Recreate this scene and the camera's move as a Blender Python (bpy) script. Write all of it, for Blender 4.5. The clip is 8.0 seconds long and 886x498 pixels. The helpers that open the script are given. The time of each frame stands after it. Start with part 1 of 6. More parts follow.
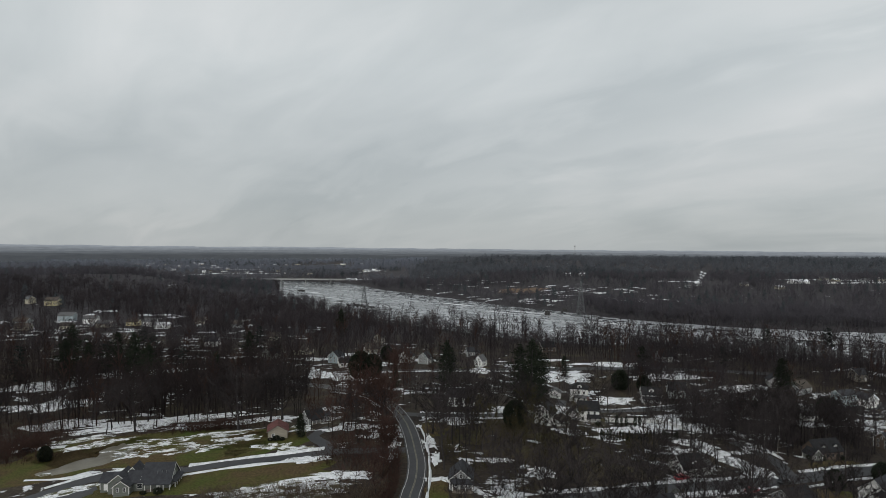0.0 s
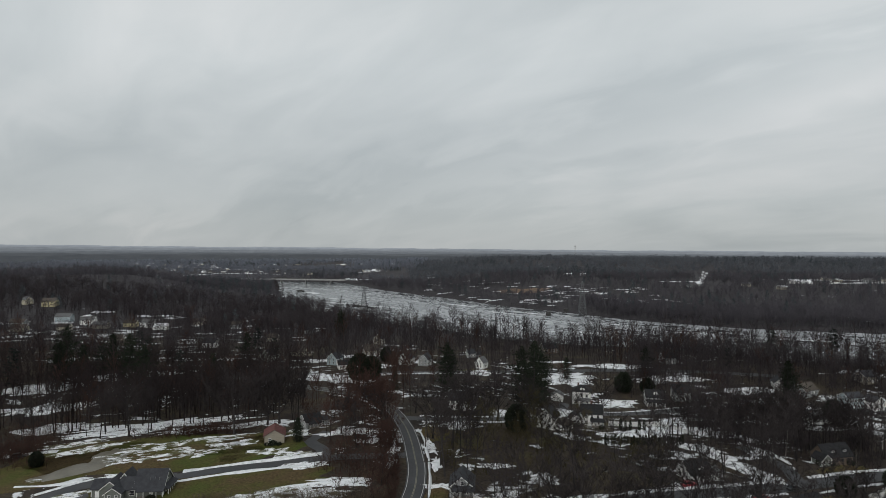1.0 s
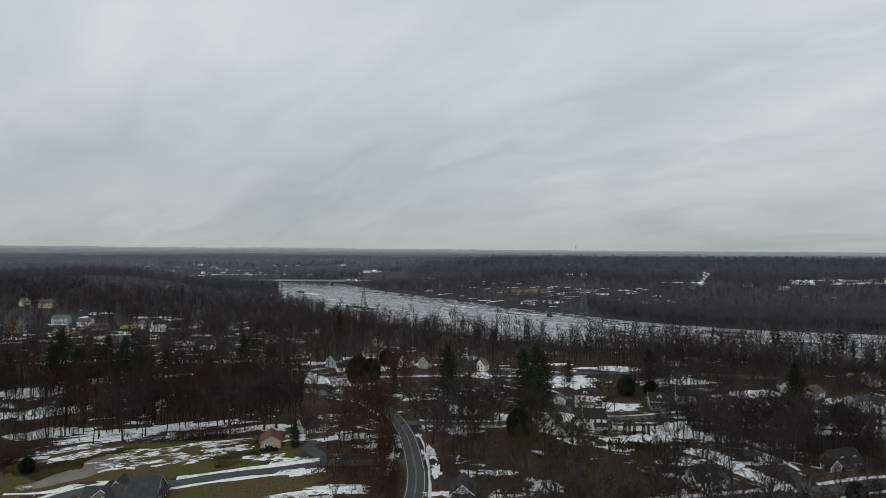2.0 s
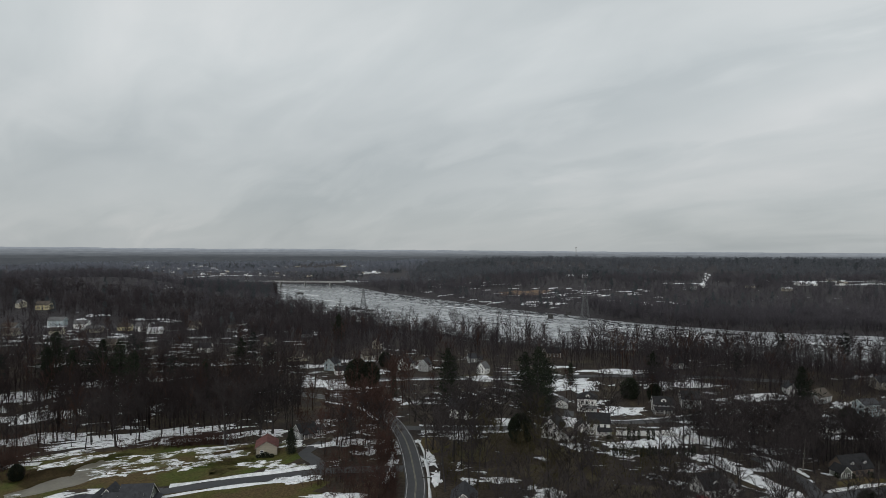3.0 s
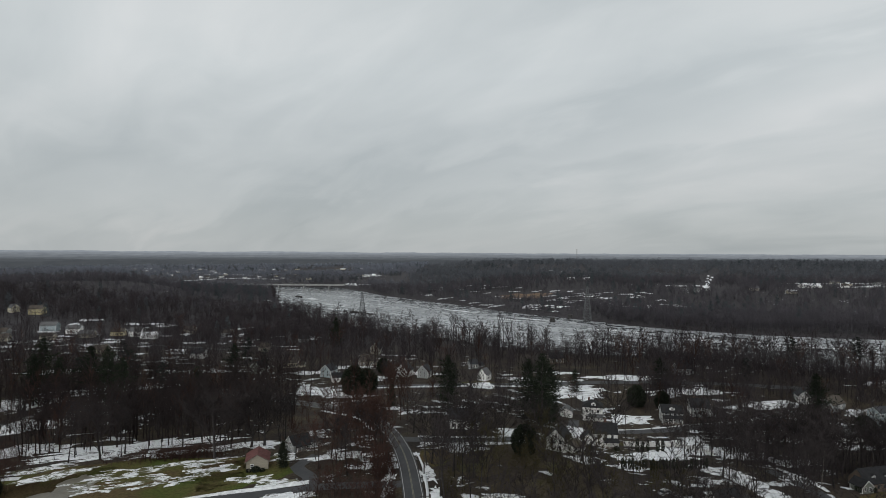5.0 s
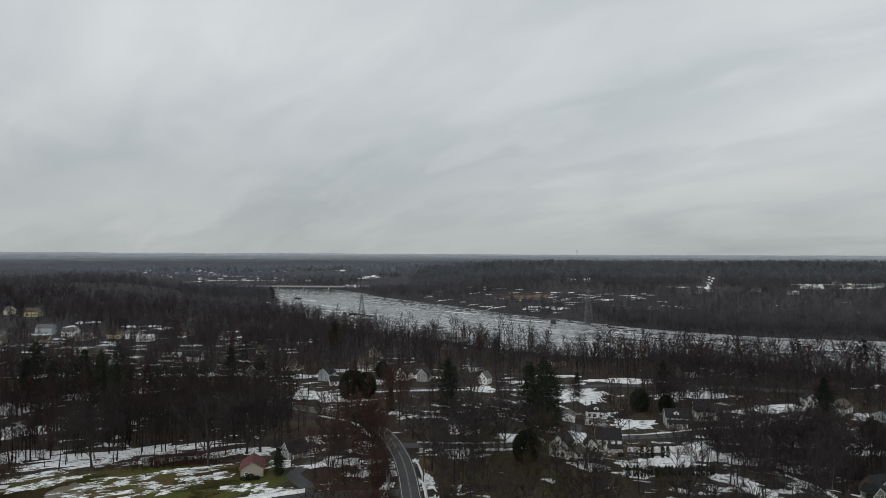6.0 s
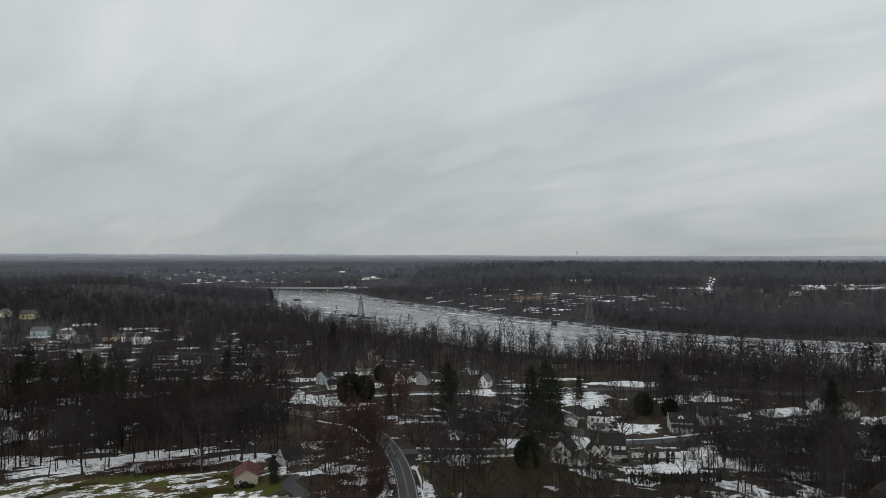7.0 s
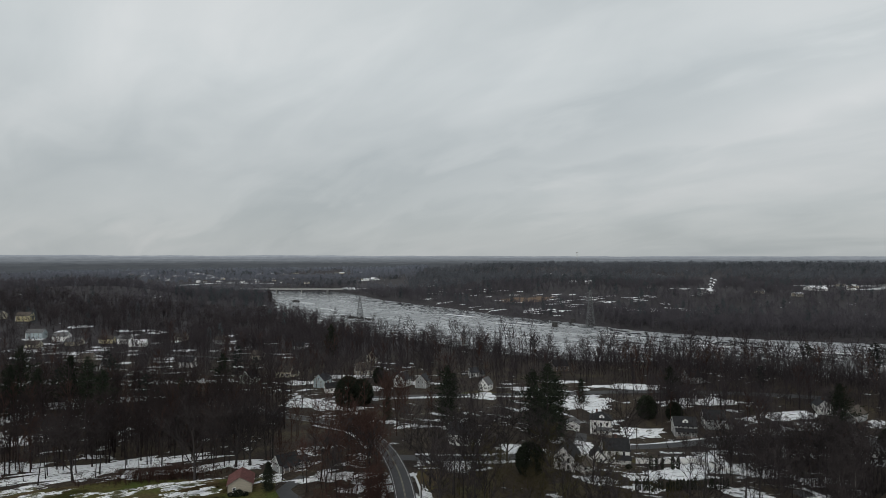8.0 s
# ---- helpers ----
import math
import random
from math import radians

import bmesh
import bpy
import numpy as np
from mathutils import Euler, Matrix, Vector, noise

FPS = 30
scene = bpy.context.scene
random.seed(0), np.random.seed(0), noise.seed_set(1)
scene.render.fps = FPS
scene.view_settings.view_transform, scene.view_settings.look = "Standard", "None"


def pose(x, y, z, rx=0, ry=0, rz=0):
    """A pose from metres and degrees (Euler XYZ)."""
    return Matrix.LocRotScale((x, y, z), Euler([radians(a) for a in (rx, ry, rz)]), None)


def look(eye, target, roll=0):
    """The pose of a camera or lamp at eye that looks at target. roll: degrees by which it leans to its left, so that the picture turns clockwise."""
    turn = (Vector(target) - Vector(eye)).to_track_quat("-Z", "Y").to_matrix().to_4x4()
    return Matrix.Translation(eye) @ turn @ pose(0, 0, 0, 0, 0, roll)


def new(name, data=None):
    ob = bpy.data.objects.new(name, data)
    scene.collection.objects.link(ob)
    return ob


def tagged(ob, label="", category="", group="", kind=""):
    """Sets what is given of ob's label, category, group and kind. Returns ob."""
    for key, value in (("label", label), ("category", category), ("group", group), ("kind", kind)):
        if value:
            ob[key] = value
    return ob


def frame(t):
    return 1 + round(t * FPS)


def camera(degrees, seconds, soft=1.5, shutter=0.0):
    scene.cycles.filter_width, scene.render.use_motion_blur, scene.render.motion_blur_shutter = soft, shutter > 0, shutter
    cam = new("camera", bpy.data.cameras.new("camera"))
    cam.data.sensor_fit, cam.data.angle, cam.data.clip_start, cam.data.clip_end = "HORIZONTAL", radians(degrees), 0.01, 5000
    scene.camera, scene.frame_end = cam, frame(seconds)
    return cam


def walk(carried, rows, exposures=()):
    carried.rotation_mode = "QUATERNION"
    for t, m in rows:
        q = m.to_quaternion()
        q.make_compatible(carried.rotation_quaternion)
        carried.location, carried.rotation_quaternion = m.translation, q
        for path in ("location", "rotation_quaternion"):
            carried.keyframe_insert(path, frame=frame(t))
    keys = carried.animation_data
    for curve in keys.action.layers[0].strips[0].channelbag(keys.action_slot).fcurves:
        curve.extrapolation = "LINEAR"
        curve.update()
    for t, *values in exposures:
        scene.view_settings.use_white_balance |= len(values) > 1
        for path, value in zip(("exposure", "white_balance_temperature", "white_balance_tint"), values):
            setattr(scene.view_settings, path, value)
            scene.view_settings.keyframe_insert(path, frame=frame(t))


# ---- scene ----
cam = camera(72.0, 8.0, soft=0.85)
ROWS = [
    (0.00, 0.00, 0.00, 60.00, 0.000, 0.000, -0.440),
    (0.50, 0.01, 2.21, 60.06, 0.020, -0.003, -0.428),
    (1.00, 0.03, 4.42, 60.12, 0.038, 0.007, -0.413),
    (1.50, 0.05, 6.64, 60.18, 0.054, 0.029, -0.397),
    (2.25, 0.10, 9.98, 60.26, 0.074, 0.081, -0.369),
    (3.00, 0.15, 13.33, 60.34, 0.091, 0.151, -0.336),
    (3.50, 0.20, 15.57, 60.40, 0.099, 0.205, -0.311),
    (4.00, 0.24, 17.82, 60.45, 0.106, 0.263, -0.285),
    (4.50, 0.30, 20.07, 60.50, 0.110, 0.323, -0.257),
    (5.25, 0.39, 23.46, 60.57, 0.113, 0.414, -0.210),
    (6.00, 0.49, 26.86, 60.64, 0.112, 0.502, -0.159),
    (6.50, 0.56, 29.14, 60.68, 0.109, 0.556, -0.123),
    (7.00, 0.64, 31.42, 60.72, 0.104, 0.604, -0.085),
    (7.50, 0.72, 33.71, 60.76, 0.097, 0.645, -0.044),
    (8.00, 0.81, 36.00, 60.80, 0.088, 0.677, -0.002),
]
walk(cam, [(t, pose(x, y, z, 90 + pitch, roll, yaw)) for t, x, y, z, yaw, pitch, roll in ROWS])


# ---------------------------------------------------------------- light
def nodes_of(tree):
    tree.nodes.clear()
    return tree.nodes, tree.links


def math_node(N, Lk, op, a, b=None, c=None, clamp=False):
    n = N.new("ShaderNodeMath")
    n.operation, n.use_clamp = op, clamp
    for i, v in enumerate((a, b, c)):
        if v is None:
            continue
        if isinstance(v, (int, float)):
            n.inputs[i].default_value = v
        else:
            Lk.new(v, n.inputs[i])
    return n.outputs[0]


def noise_node(N, Lk, vec, scale, detail=4, rough=0.55, distortion=0.0):
    n = N.new("ShaderNodeTexNoise")
    n.inputs["Scale"].default_value, n.inputs["Detail"].default_value = scale, detail
    n.inputs["Roughness"].default_value, n.inputs["Distortion"].default_value = rough, distortion
    if vec is not None:
        Lk.new(vec, n.inputs["Vector"])
    return n.outputs["Fac"]


def ramp(N, Lk, fac, *stops):
    n = N.new("ShaderNodeValToRGB")
    e = n.color_ramp.elements
    while len(e) < len(stops):
        e.new(0.5)
    for el, (p, c) in zip(e, stops):
        el.position, el.color = p, (*c, 1) if len(c) == 3 else c
    Lk.new(fac, n.inputs[0])
    return n.outputs[0]


def mix(N, Lk, fac, a, b, kind="MIX"):
    n = N.new("ShaderNodeMix")
    n.data_type, n.blend_type = "RGBA", kind
    for sock, v in ((n.inputs[0], fac), (n.inputs[6], a), (n.inputs[7], b)):
        if isinstance(v, (int, float)):
            sock.default_value = v
        elif isinstance(v, tuple):
            sock.default_value = (*v, 1)
        else:
            Lk.new(v, sock)
    return n.outputs[2]


def mapped(N, Lk, vec, scale=(1, 1, 1), rot=(0, 0, 0), loc=(0, 0, 0)):
    """Turn first, then stretch and shift."""
    if any(rot):
        r = N.new("ShaderNodeMapping")
        r.inputs["Rotation"].default_value = rot
        Lk.new(vec, r.inputs["Vector"])
        vec = r.outputs[0]
    n = N.new("ShaderNodeMapping")
    n.inputs["Scale"].default_value, n.inputs["Location"].default_value = scale, loc
    Lk.new(vec, n.inputs["Vector"])
    return n.outputs[0]


def overcast_world():
    w = bpy.data.worlds.new("overcast")
    scene.world = w
    w.use_nodes = True
    N, Lk = nodes_of(w.node_tree)
    d = N.new("ShaderNodeTexCoord").outputs["Generated"]
    sep = N.new("ShaderNodeSeparateXYZ")
    Lk.new(d, sep.inputs[0])
    up = math_node(N, Lk, "ADD", math_node(N, Lk, "ABSOLUTE", sep.outputs[2]), 0.30)
    com = N.new("ShaderNodeCombineXYZ")
    Lk.new(math_node(N, Lk, "DIVIDE", sep.outputs[0], up), com.inputs[0])
    Lk.new(math_node(N, Lk, "DIVIDE", sep.outputs[1], up), com.inputs[1])
    plane = com.outputs[0]
    big = noise_node(N, Lk, mapped(N, Lk, plane, (0.6, 1.1, 1), (0, 0, 0.7), (3.1, 1.2, 0)), 1.2, 5, 0.5, 0.5)
    small = noise_node(N, Lk, mapped(N, Lk, plane, (0.8, 1.5, 1), (0, 0, 0.8), (0.4, 5.2, 0)), 2.6, 7, 0.5, 0.7)
    clouds = math_node(N, Lk, "ADD", math_node(N, Lk, "MULTIPLY_ADD", big, 0.52, 0.075), math_node(N, Lk, "MULTIPLY_ADD", small, 0.30, 0.015))
    # long soft streaks that climb from the horizon
    warp = math_node(N, Lk, "MULTIPLY_ADD", small, 0.16, -0.08)
    for rise, slope, wide, depth in ((0.135, 0.28, 0.022, -0.07), (0.100, 0.22, 0.016, 0.045), (0.28, 0.30, 0.05, -0.035), (0.060, -0.12, 0.03, -0.04)):
        off = math_node(N, Lk, "SUBTRACT", math_node(N, Lk, "ADD", sep.outputs[2], warp), math_node(N, Lk, "MULTIPLY_ADD", sep.outputs[0], slope, rise))
        off = math_node(N, Lk, "DIVIDE", off, wide)
        bell = math_node(N, Lk, "POWER", 2.718, math_node(N, Lk, "MULTIPLY", math_node(N, Lk, "MULTIPLY", off, off), -1.0))
        bell = math_node(N, Lk, "MULTIPLY", bell, math_node(N, Lk, "MULTIPLY", big, 2 * depth))
        clouds = math_node(N, Lk, "ADD", clouds, bell)
    col = ramp(N, Lk, clouds, (0.34, (0.48, 0.52, 0.535)), (0.50, (0.575, 0.61, 0.62)), (0.66, (0.68, 0.70, 0.705)))
    low = N.new("ShaderNodeMapRange")
    low.inputs[1].default_value, low.inputs[2].default_value = 0.0, 0.28
    low.inputs[3].default_value, low.inputs[4].default_value = 0.75, 1.06
    Lk.new(sep.outputs[2], low.inputs[0])
    col = mix(N, Lk, 1.0, col, low.outputs[0], "MULTIPLY")
    sky = N.new("ShaderNodeTexSky")
    sky.sky_type, sky.sun_disc = "NISHITA", False
    sky.sun_elevation, sky.sun_rotation = radians(31), radians(198)
    thin = mix(N, Lk, 1.0, sky.outputs[0], (0.1, 0.1, 0.1), "MULTIPLY")
    bg = N.new("ShaderNodeBackground")
    Lk.new(mix(N, Lk, 0.04, col, thin), bg.inputs[0])
    bg.inputs[1].default_value = 1.0
    out = N.new("ShaderNodeOutputWorld")
    Lk.new(bg.outputs[0], out.inputs[0])


overcast_world()
sun = new("sun", bpy.data.lights.new("sun", "SUN"))
sun.data.energy, sun.data.angle, sun.data.color = 1.1, radians(50), (1.0, 0.98, 0.95)
sun.matrix_world = look((0, 0, 200), (50, 150, 105))
scene.view_settings.exposure = 0.0


# ---------------------------------------------------------------- materials
def surface(name, a, b, rough=0.8, scale=1.0, bump=0.2, per_object=0.0, metal=0.0, stretch=(1, 1, 1), fine=8.0, spec=0.3):
    """Two colours mixed by coarse and fine noise, with a light relief. per_object: how far each object's own shade goes."""
    m = bpy.data.materials.new(name)
    m.use_nodes = True
    N, Lk = nodes_of(m.node_tree)
    p = mapped(N, Lk, N.new("ShaderNodeNewGeometry").outputs["Position"], stretch)
    n1 = noise_node(N, Lk, p, scale, 5)
    n2 = noise_node(N, Lk, p, scale * fine, 3)
    f = math_node(N, Lk, "ADD", math_node(N, Lk, "MULTIPLY", n1, 0.65), math_node(N, Lk, "MULTIPLY", n2, 0.35))
    col = ramp(N, Lk, f, (0.36, a), (0.64, b))
    if per_object:
        r = N.new("ShaderNodeObjectInfo").outputs["Random"]
        k = math_node(N, Lk, "MULTIPLY_ADD", r, 2 * per_object, 1 - per_object)
        col = mix(N, Lk, 1.0, col, k, "MULTIPLY")
    bsdf = N.new("ShaderNodeBsdfPrincipled")
    Lk.new(col, bsdf.inputs["Base Color"])
    bsdf.inputs["Roughness"].default_value, bsdf.inputs["Metallic"].default_value = rough, metal
    bsdf.inputs["Specular IOR Level"].default_value = spec
    if bump:
        bn = N.new("ShaderNodeBump")
        bn.inputs["Strength"].default_value, bn.inputs["Distance"].default_value = bump, 0.1
        Lk.new(n2, bn.inputs["Height"])
        Lk.new(bn.outputs[0], bsdf.inputs["Normal"])
    out = N.new("ShaderNodeOutputMaterial")
    Lk.new(bsdf.outputs[0], out.inputs[0])
    return m


def tinted(name, a, b, rough=0.9):
    """Bark or needles of many plants in one mesh: each plant has its own shade, kept in the attribute 'tint'."""
    m = bpy.data.materials.new(name)
    m.use_nodes = True
    N, Lk = nodes_of(m.node_tree)
    at = N.new("ShaderNodeAttribute")
    at.attribute_name = "tint"
    isl = N.new("ShaderNodeNewGeometry").outputs["Random Per Island"]
    f = math_node(N, Lk, "ADD", math_node(N, Lk, "MULTIPLY", at.outputs["Fac"], 0.85), math_node(N, Lk, "MULTIPLY", isl, 0.15))
    col = ramp(N, Lk, f, (0.05, a), (0.95, b))
    bsdf = N.new("ShaderNodeBsdfDiffuse")
    thin = N.new("ShaderNodeBsdfTranslucent")
    Lk.new(col, bsdf.inputs["Color"])
    Lk.new(col, thin.inputs["Color"])
    both = N.new("ShaderNodeMixShader")
    both.inputs[0].default_value = 0.5
    Lk.new(bsdf.outputs[0], both.inputs[1])
    Lk.new(thin.outputs[0], both.inputs[2])
    out = N.new("ShaderNodeOutputMaterial")
    Lk.new(both.outputs[0], out.inputs[0])
    return m


def ground_material():
    """Wet leaf litter and dead grass with what is left of the snow."""
    m = bpy.data.materials.new("litter_and_snow")
    m.use_nodes = True
    N, Lk = nodes_of(m.node_tree)
    p = N.new("ShaderNodeNewGeometry").outputs["Position"]
    sep = N.new("ShaderNodeSeparateXYZ")
    Lk.new(p, sep.inputs[0])
    litter = ramp(N, Lk, noise_node(N, Lk, p, 0.09, 6), (0.3, (0.021, 0.017, 0.015)), (0.50, (0.036, 0.029, 0.024)), (0.68, (0.056, 0.046, 0.030)))
    litter = mix(N, Lk, 0.6, litter, ramp(N, Lk, noise_node(N, Lk, p, 1.3, 5), (0.35, (0.3, 0.3, 0.3)), (0.65, (1.7, 1.6, 1.45))), "MULTIPLY")
    # far forest floor: even grey litter, its tone lifted by painted haze
    woods = N.new("ShaderNodeMapRange")
    woods.inputs[1].default_value, woods.inputs[2].default_value = 370, 450
    Lk.new(sep.outputs[1], woods.inputs[0])
    litter = mix(N, Lk, woods.outputs[0], litter, ramp(N, Lk, noise_node(N, Lk, p, 0.3, 5), (0.3, (0.026, 0.024, 0.026)), (0.7, (0.052, 0.047, 0.050))))
    big = noise_node(N, Lk, p, 0.018, 3)
    mid = noise_node(N, Lk, mapped(N, Lk, p, (0.75, 1.3, 1)), 0.14, 7, 0.64, 0.4)
    far = N.new("ShaderNodeMapRange")
    far.inputs[1].default_value, far.inputs[2].default_value = 285, 430
    far.inputs[3].default_value, far.inputs[4].default_value = 0.0, -0.09
    Lk.new(sep.outputs[1], far.inputs[0])
    s = math_node(N, Lk, "ADD", math_node(N, Lk, "MULTIPLY", big, 0.40), math_node(N, Lk, "MULTIPLY", mid, 0.60))
    s = math_node(N, Lk, "ADD", s, far.outputs[0])
    mask = ramp(N, Lk, s, (0.548, (0, 0, 0)), (0.566, (1, 1, 1)))
    snow = ramp(N, Lk, noise_node(N, Lk, p, 0.8, 4), (0.3, (0.50, 0.52, 0.55)), (0.7, (0.72, 0.73, 0.74)))
    bsdf = N.new("ShaderNodeBsdfPrincipled")
    Lk.new(mix(N, Lk, mask, litter, snow), bsdf.inputs["Base Color"])
    bsdf.inputs["Roughness"].default_value, bsdf.inputs["Specular IOR Level"].default_value = 0.85, 0.15
    bn = N.new("ShaderNodeBump")
    bn.inputs["Strength"].default_value, bn.inputs["Distance"].default_value = 0.5, 0.3
    Lk.new(mid, bn.inputs["Height"])
    Lk.new(bn.outputs[0], bsdf.inputs["Normal"])
    out = N.new("ShaderNodeOutputMaterial")
    Lk.new(bsdf.outputs[0], out.inputs[0])
    return m


def lawn_material(name, a, b, c):
    m = bpy.data.materials.new(name)
    m.use_nodes = True
    N, Lk = nodes_of(m.node_tree)
    p = N.new("ShaderNodeNewGeometry").outputs["Position"]
    g1 = noise_node(N, Lk, p, 0.07, 5)
    col = ramp(N, Lk, g1, (0.42, a), (0.54, b), (0.68, c))
    col = mix(N, Lk, 0.85, col, ramp(N, Lk, noise_node(N, Lk, p, 1.6, 7, 0.7), (0.32, (0.45, 0.45, 0.45)), (0.68, (1.55, 1.5, 1.4))), "MULTIPLY")
    bsdf = N.new("ShaderNodeBsdfPrincipled")
    Lk.new(col, bsdf.inputs["Base Color"])
    bsdf.inputs["Roughness"].default_value, bsdf.inputs["Specular IOR Level"].default_value = 0.9, 0.1
    out = N.new("ShaderNodeOutputMaterial")
    Lk.new(bsdf.outputs[0], out.inputs[0])
    return m


def patchy_snow(name, under_a, under_b, holes):
    """Thin old snow with the ground showing through where it has melted."""
    m = bpy.data.materials.new(name)
    m.use_nodes = True
    N, Lk = nodes_of(m.node_tree)
    p = N.new("ShaderNodeNewGeometry").outputs["Position"]
    f = math_node(N, Lk, "ADD", math_node(N, Lk, "MULTIPLY", noise_node(N, Lk, mapped(N, Lk, p, (0.6, 1.3, 1), (0, 0, -0.15)), 0.45, 6, 0.62, 0.6), 0.75),
                  math_node(N, Lk, "MULTIPLY", noise_node(N, Lk, p, 2.2, 4), 0.25))
    cover = ramp(N, Lk, f, (holes - 0.03, (0, 0, 0)), (holes + 0.05, (1, 1, 1)))
    under = ramp(N, Lk, noise_node(N, Lk, p, 0.9, 5), (0.35, under_a), (0.65, under_b))
    snow = ramp(N, Lk, noise_node(N, Lk, p, 0.6, 5), (0.3, (0.60, 0.62, 0.645)), (0.7, (0.82, 0.83, 0.84)))
    bsdf = N.new("ShaderNodeBsdfPrincipled")
    Lk.new(mix(N, Lk, cover, under, snow), bsdf.inputs["Base Color"])
    bsdf.inputs["Roughness"].default_value, bsdf.inputs["Specular IOR Level"].default_value = 0.8, 0.2
    bn = N.new("ShaderNodeBump")
    bn.inputs["Strength"].default_value, bn.inputs["Distance"].default_value = 0.5, 0.15
    Lk.new(f, bn.inputs["Height"])
    Lk.new(bn.outputs[0], bsdf.inputs["Normal"])
    out = N.new("ShaderNodeOutputMaterial")
    Lk.new(bsdf.outputs[0], out.inputs[0])
    return m


def river_material():
    """Still water with drift ice: smooth at the bend, broken into streaks downstream."""
    m = bpy.data.materials.new("river_ice")
    m.use_nodes = True
    N, Lk = nodes_of(m.node_tree)
    p = N.new("ShaderNodeNewGeometry").outputs["Position"]
    flow = mapped(N, Lk, p, (0.22, 1.0, 1), (0, 0, radians(45)))
    sep = N.new("ShaderNodeSeparateXYZ")
    Lk.new(p, sep.inputs[0])
    streak = noise_node(N, Lk, flow, 0.065, 6, 0.66, 0.8)
    wide = noise_node(N, Lk, flow, 0.013, 3, 0.5, 0.5)
    s = math_node(N, Lk, "ADD", math_node(N, Lk, "MULTIPLY", streak, 0.55), math_node(N, Lk, "MULTIPLY", wide, 0.45))
    down = N.new("ShaderNodeMapRange")
    down.inputs[1].default_value, down.inputs[2].default_value = -170, -30
    down.inputs[3].default_value, down.inputs[4].default_value = -0.10, 0.0
    Lk.new(sep.outputs[0], down.inputs[0])
    s = math_node(N, Lk, "ADD", s, down.outputs[0])
    # loose pack ice: small plates with dark leads between them
    pack = noise_node(N, Lk, mapped(N, Lk, p, (1.2, 0.75, 1)), 0.15, 5, 0.66, 0.8)
    s = math_node(N, Lk, "ADD", s, math_node(N, Lk, "MULTIPLY_ADD", pack, 1.1, -0.55))
    mask = ramp(N, Lk, s, (0.44, (0, 0, 0)), (0.54, (1, 1, 1)))
    ice = ramp(N, Lk, noise_node(N, Lk, flow, 0.16, 7, 0.65), (0.36, (0.13, 0.137, 0.145)), (0.64, (0.44, 0.455, 0.47)))
    bsdf = N.new("ShaderNodeBsdfPrincipled")
    Lk.new(mix(N, Lk, mask, (0.05, 0.055, 0.058), ice), bsdf.inputs["Base Color"])
    Lk.new(math_node(N, Lk, "MULTIPLY_ADD", mask, 0.45, 0.16), bsdf.inputs["Roughness"])
    bn = N.new("ShaderNodeBump")
    bn.inputs["Strength"].default_value, bn.inputs["Distance"].default_value = 0.35, 0.2
    Lk.new(s, bn.inputs["Height"])
    Lk.new(bn.outputs[0], bsdf.inputs["Normal"])
    out = N.new("ShaderNodeOutputMaterial")
    Lk.new(bsdf.outputs[0], out.inputs[0])
    return m


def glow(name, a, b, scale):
    """Distant hills that glow by themselves, haze put into their colour, behind everything else."""
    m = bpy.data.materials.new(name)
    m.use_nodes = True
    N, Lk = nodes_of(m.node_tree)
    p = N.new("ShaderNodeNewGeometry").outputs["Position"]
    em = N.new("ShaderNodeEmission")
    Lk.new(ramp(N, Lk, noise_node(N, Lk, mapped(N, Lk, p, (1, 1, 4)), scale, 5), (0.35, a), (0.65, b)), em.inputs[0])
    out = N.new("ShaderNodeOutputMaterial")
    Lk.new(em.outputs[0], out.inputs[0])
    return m


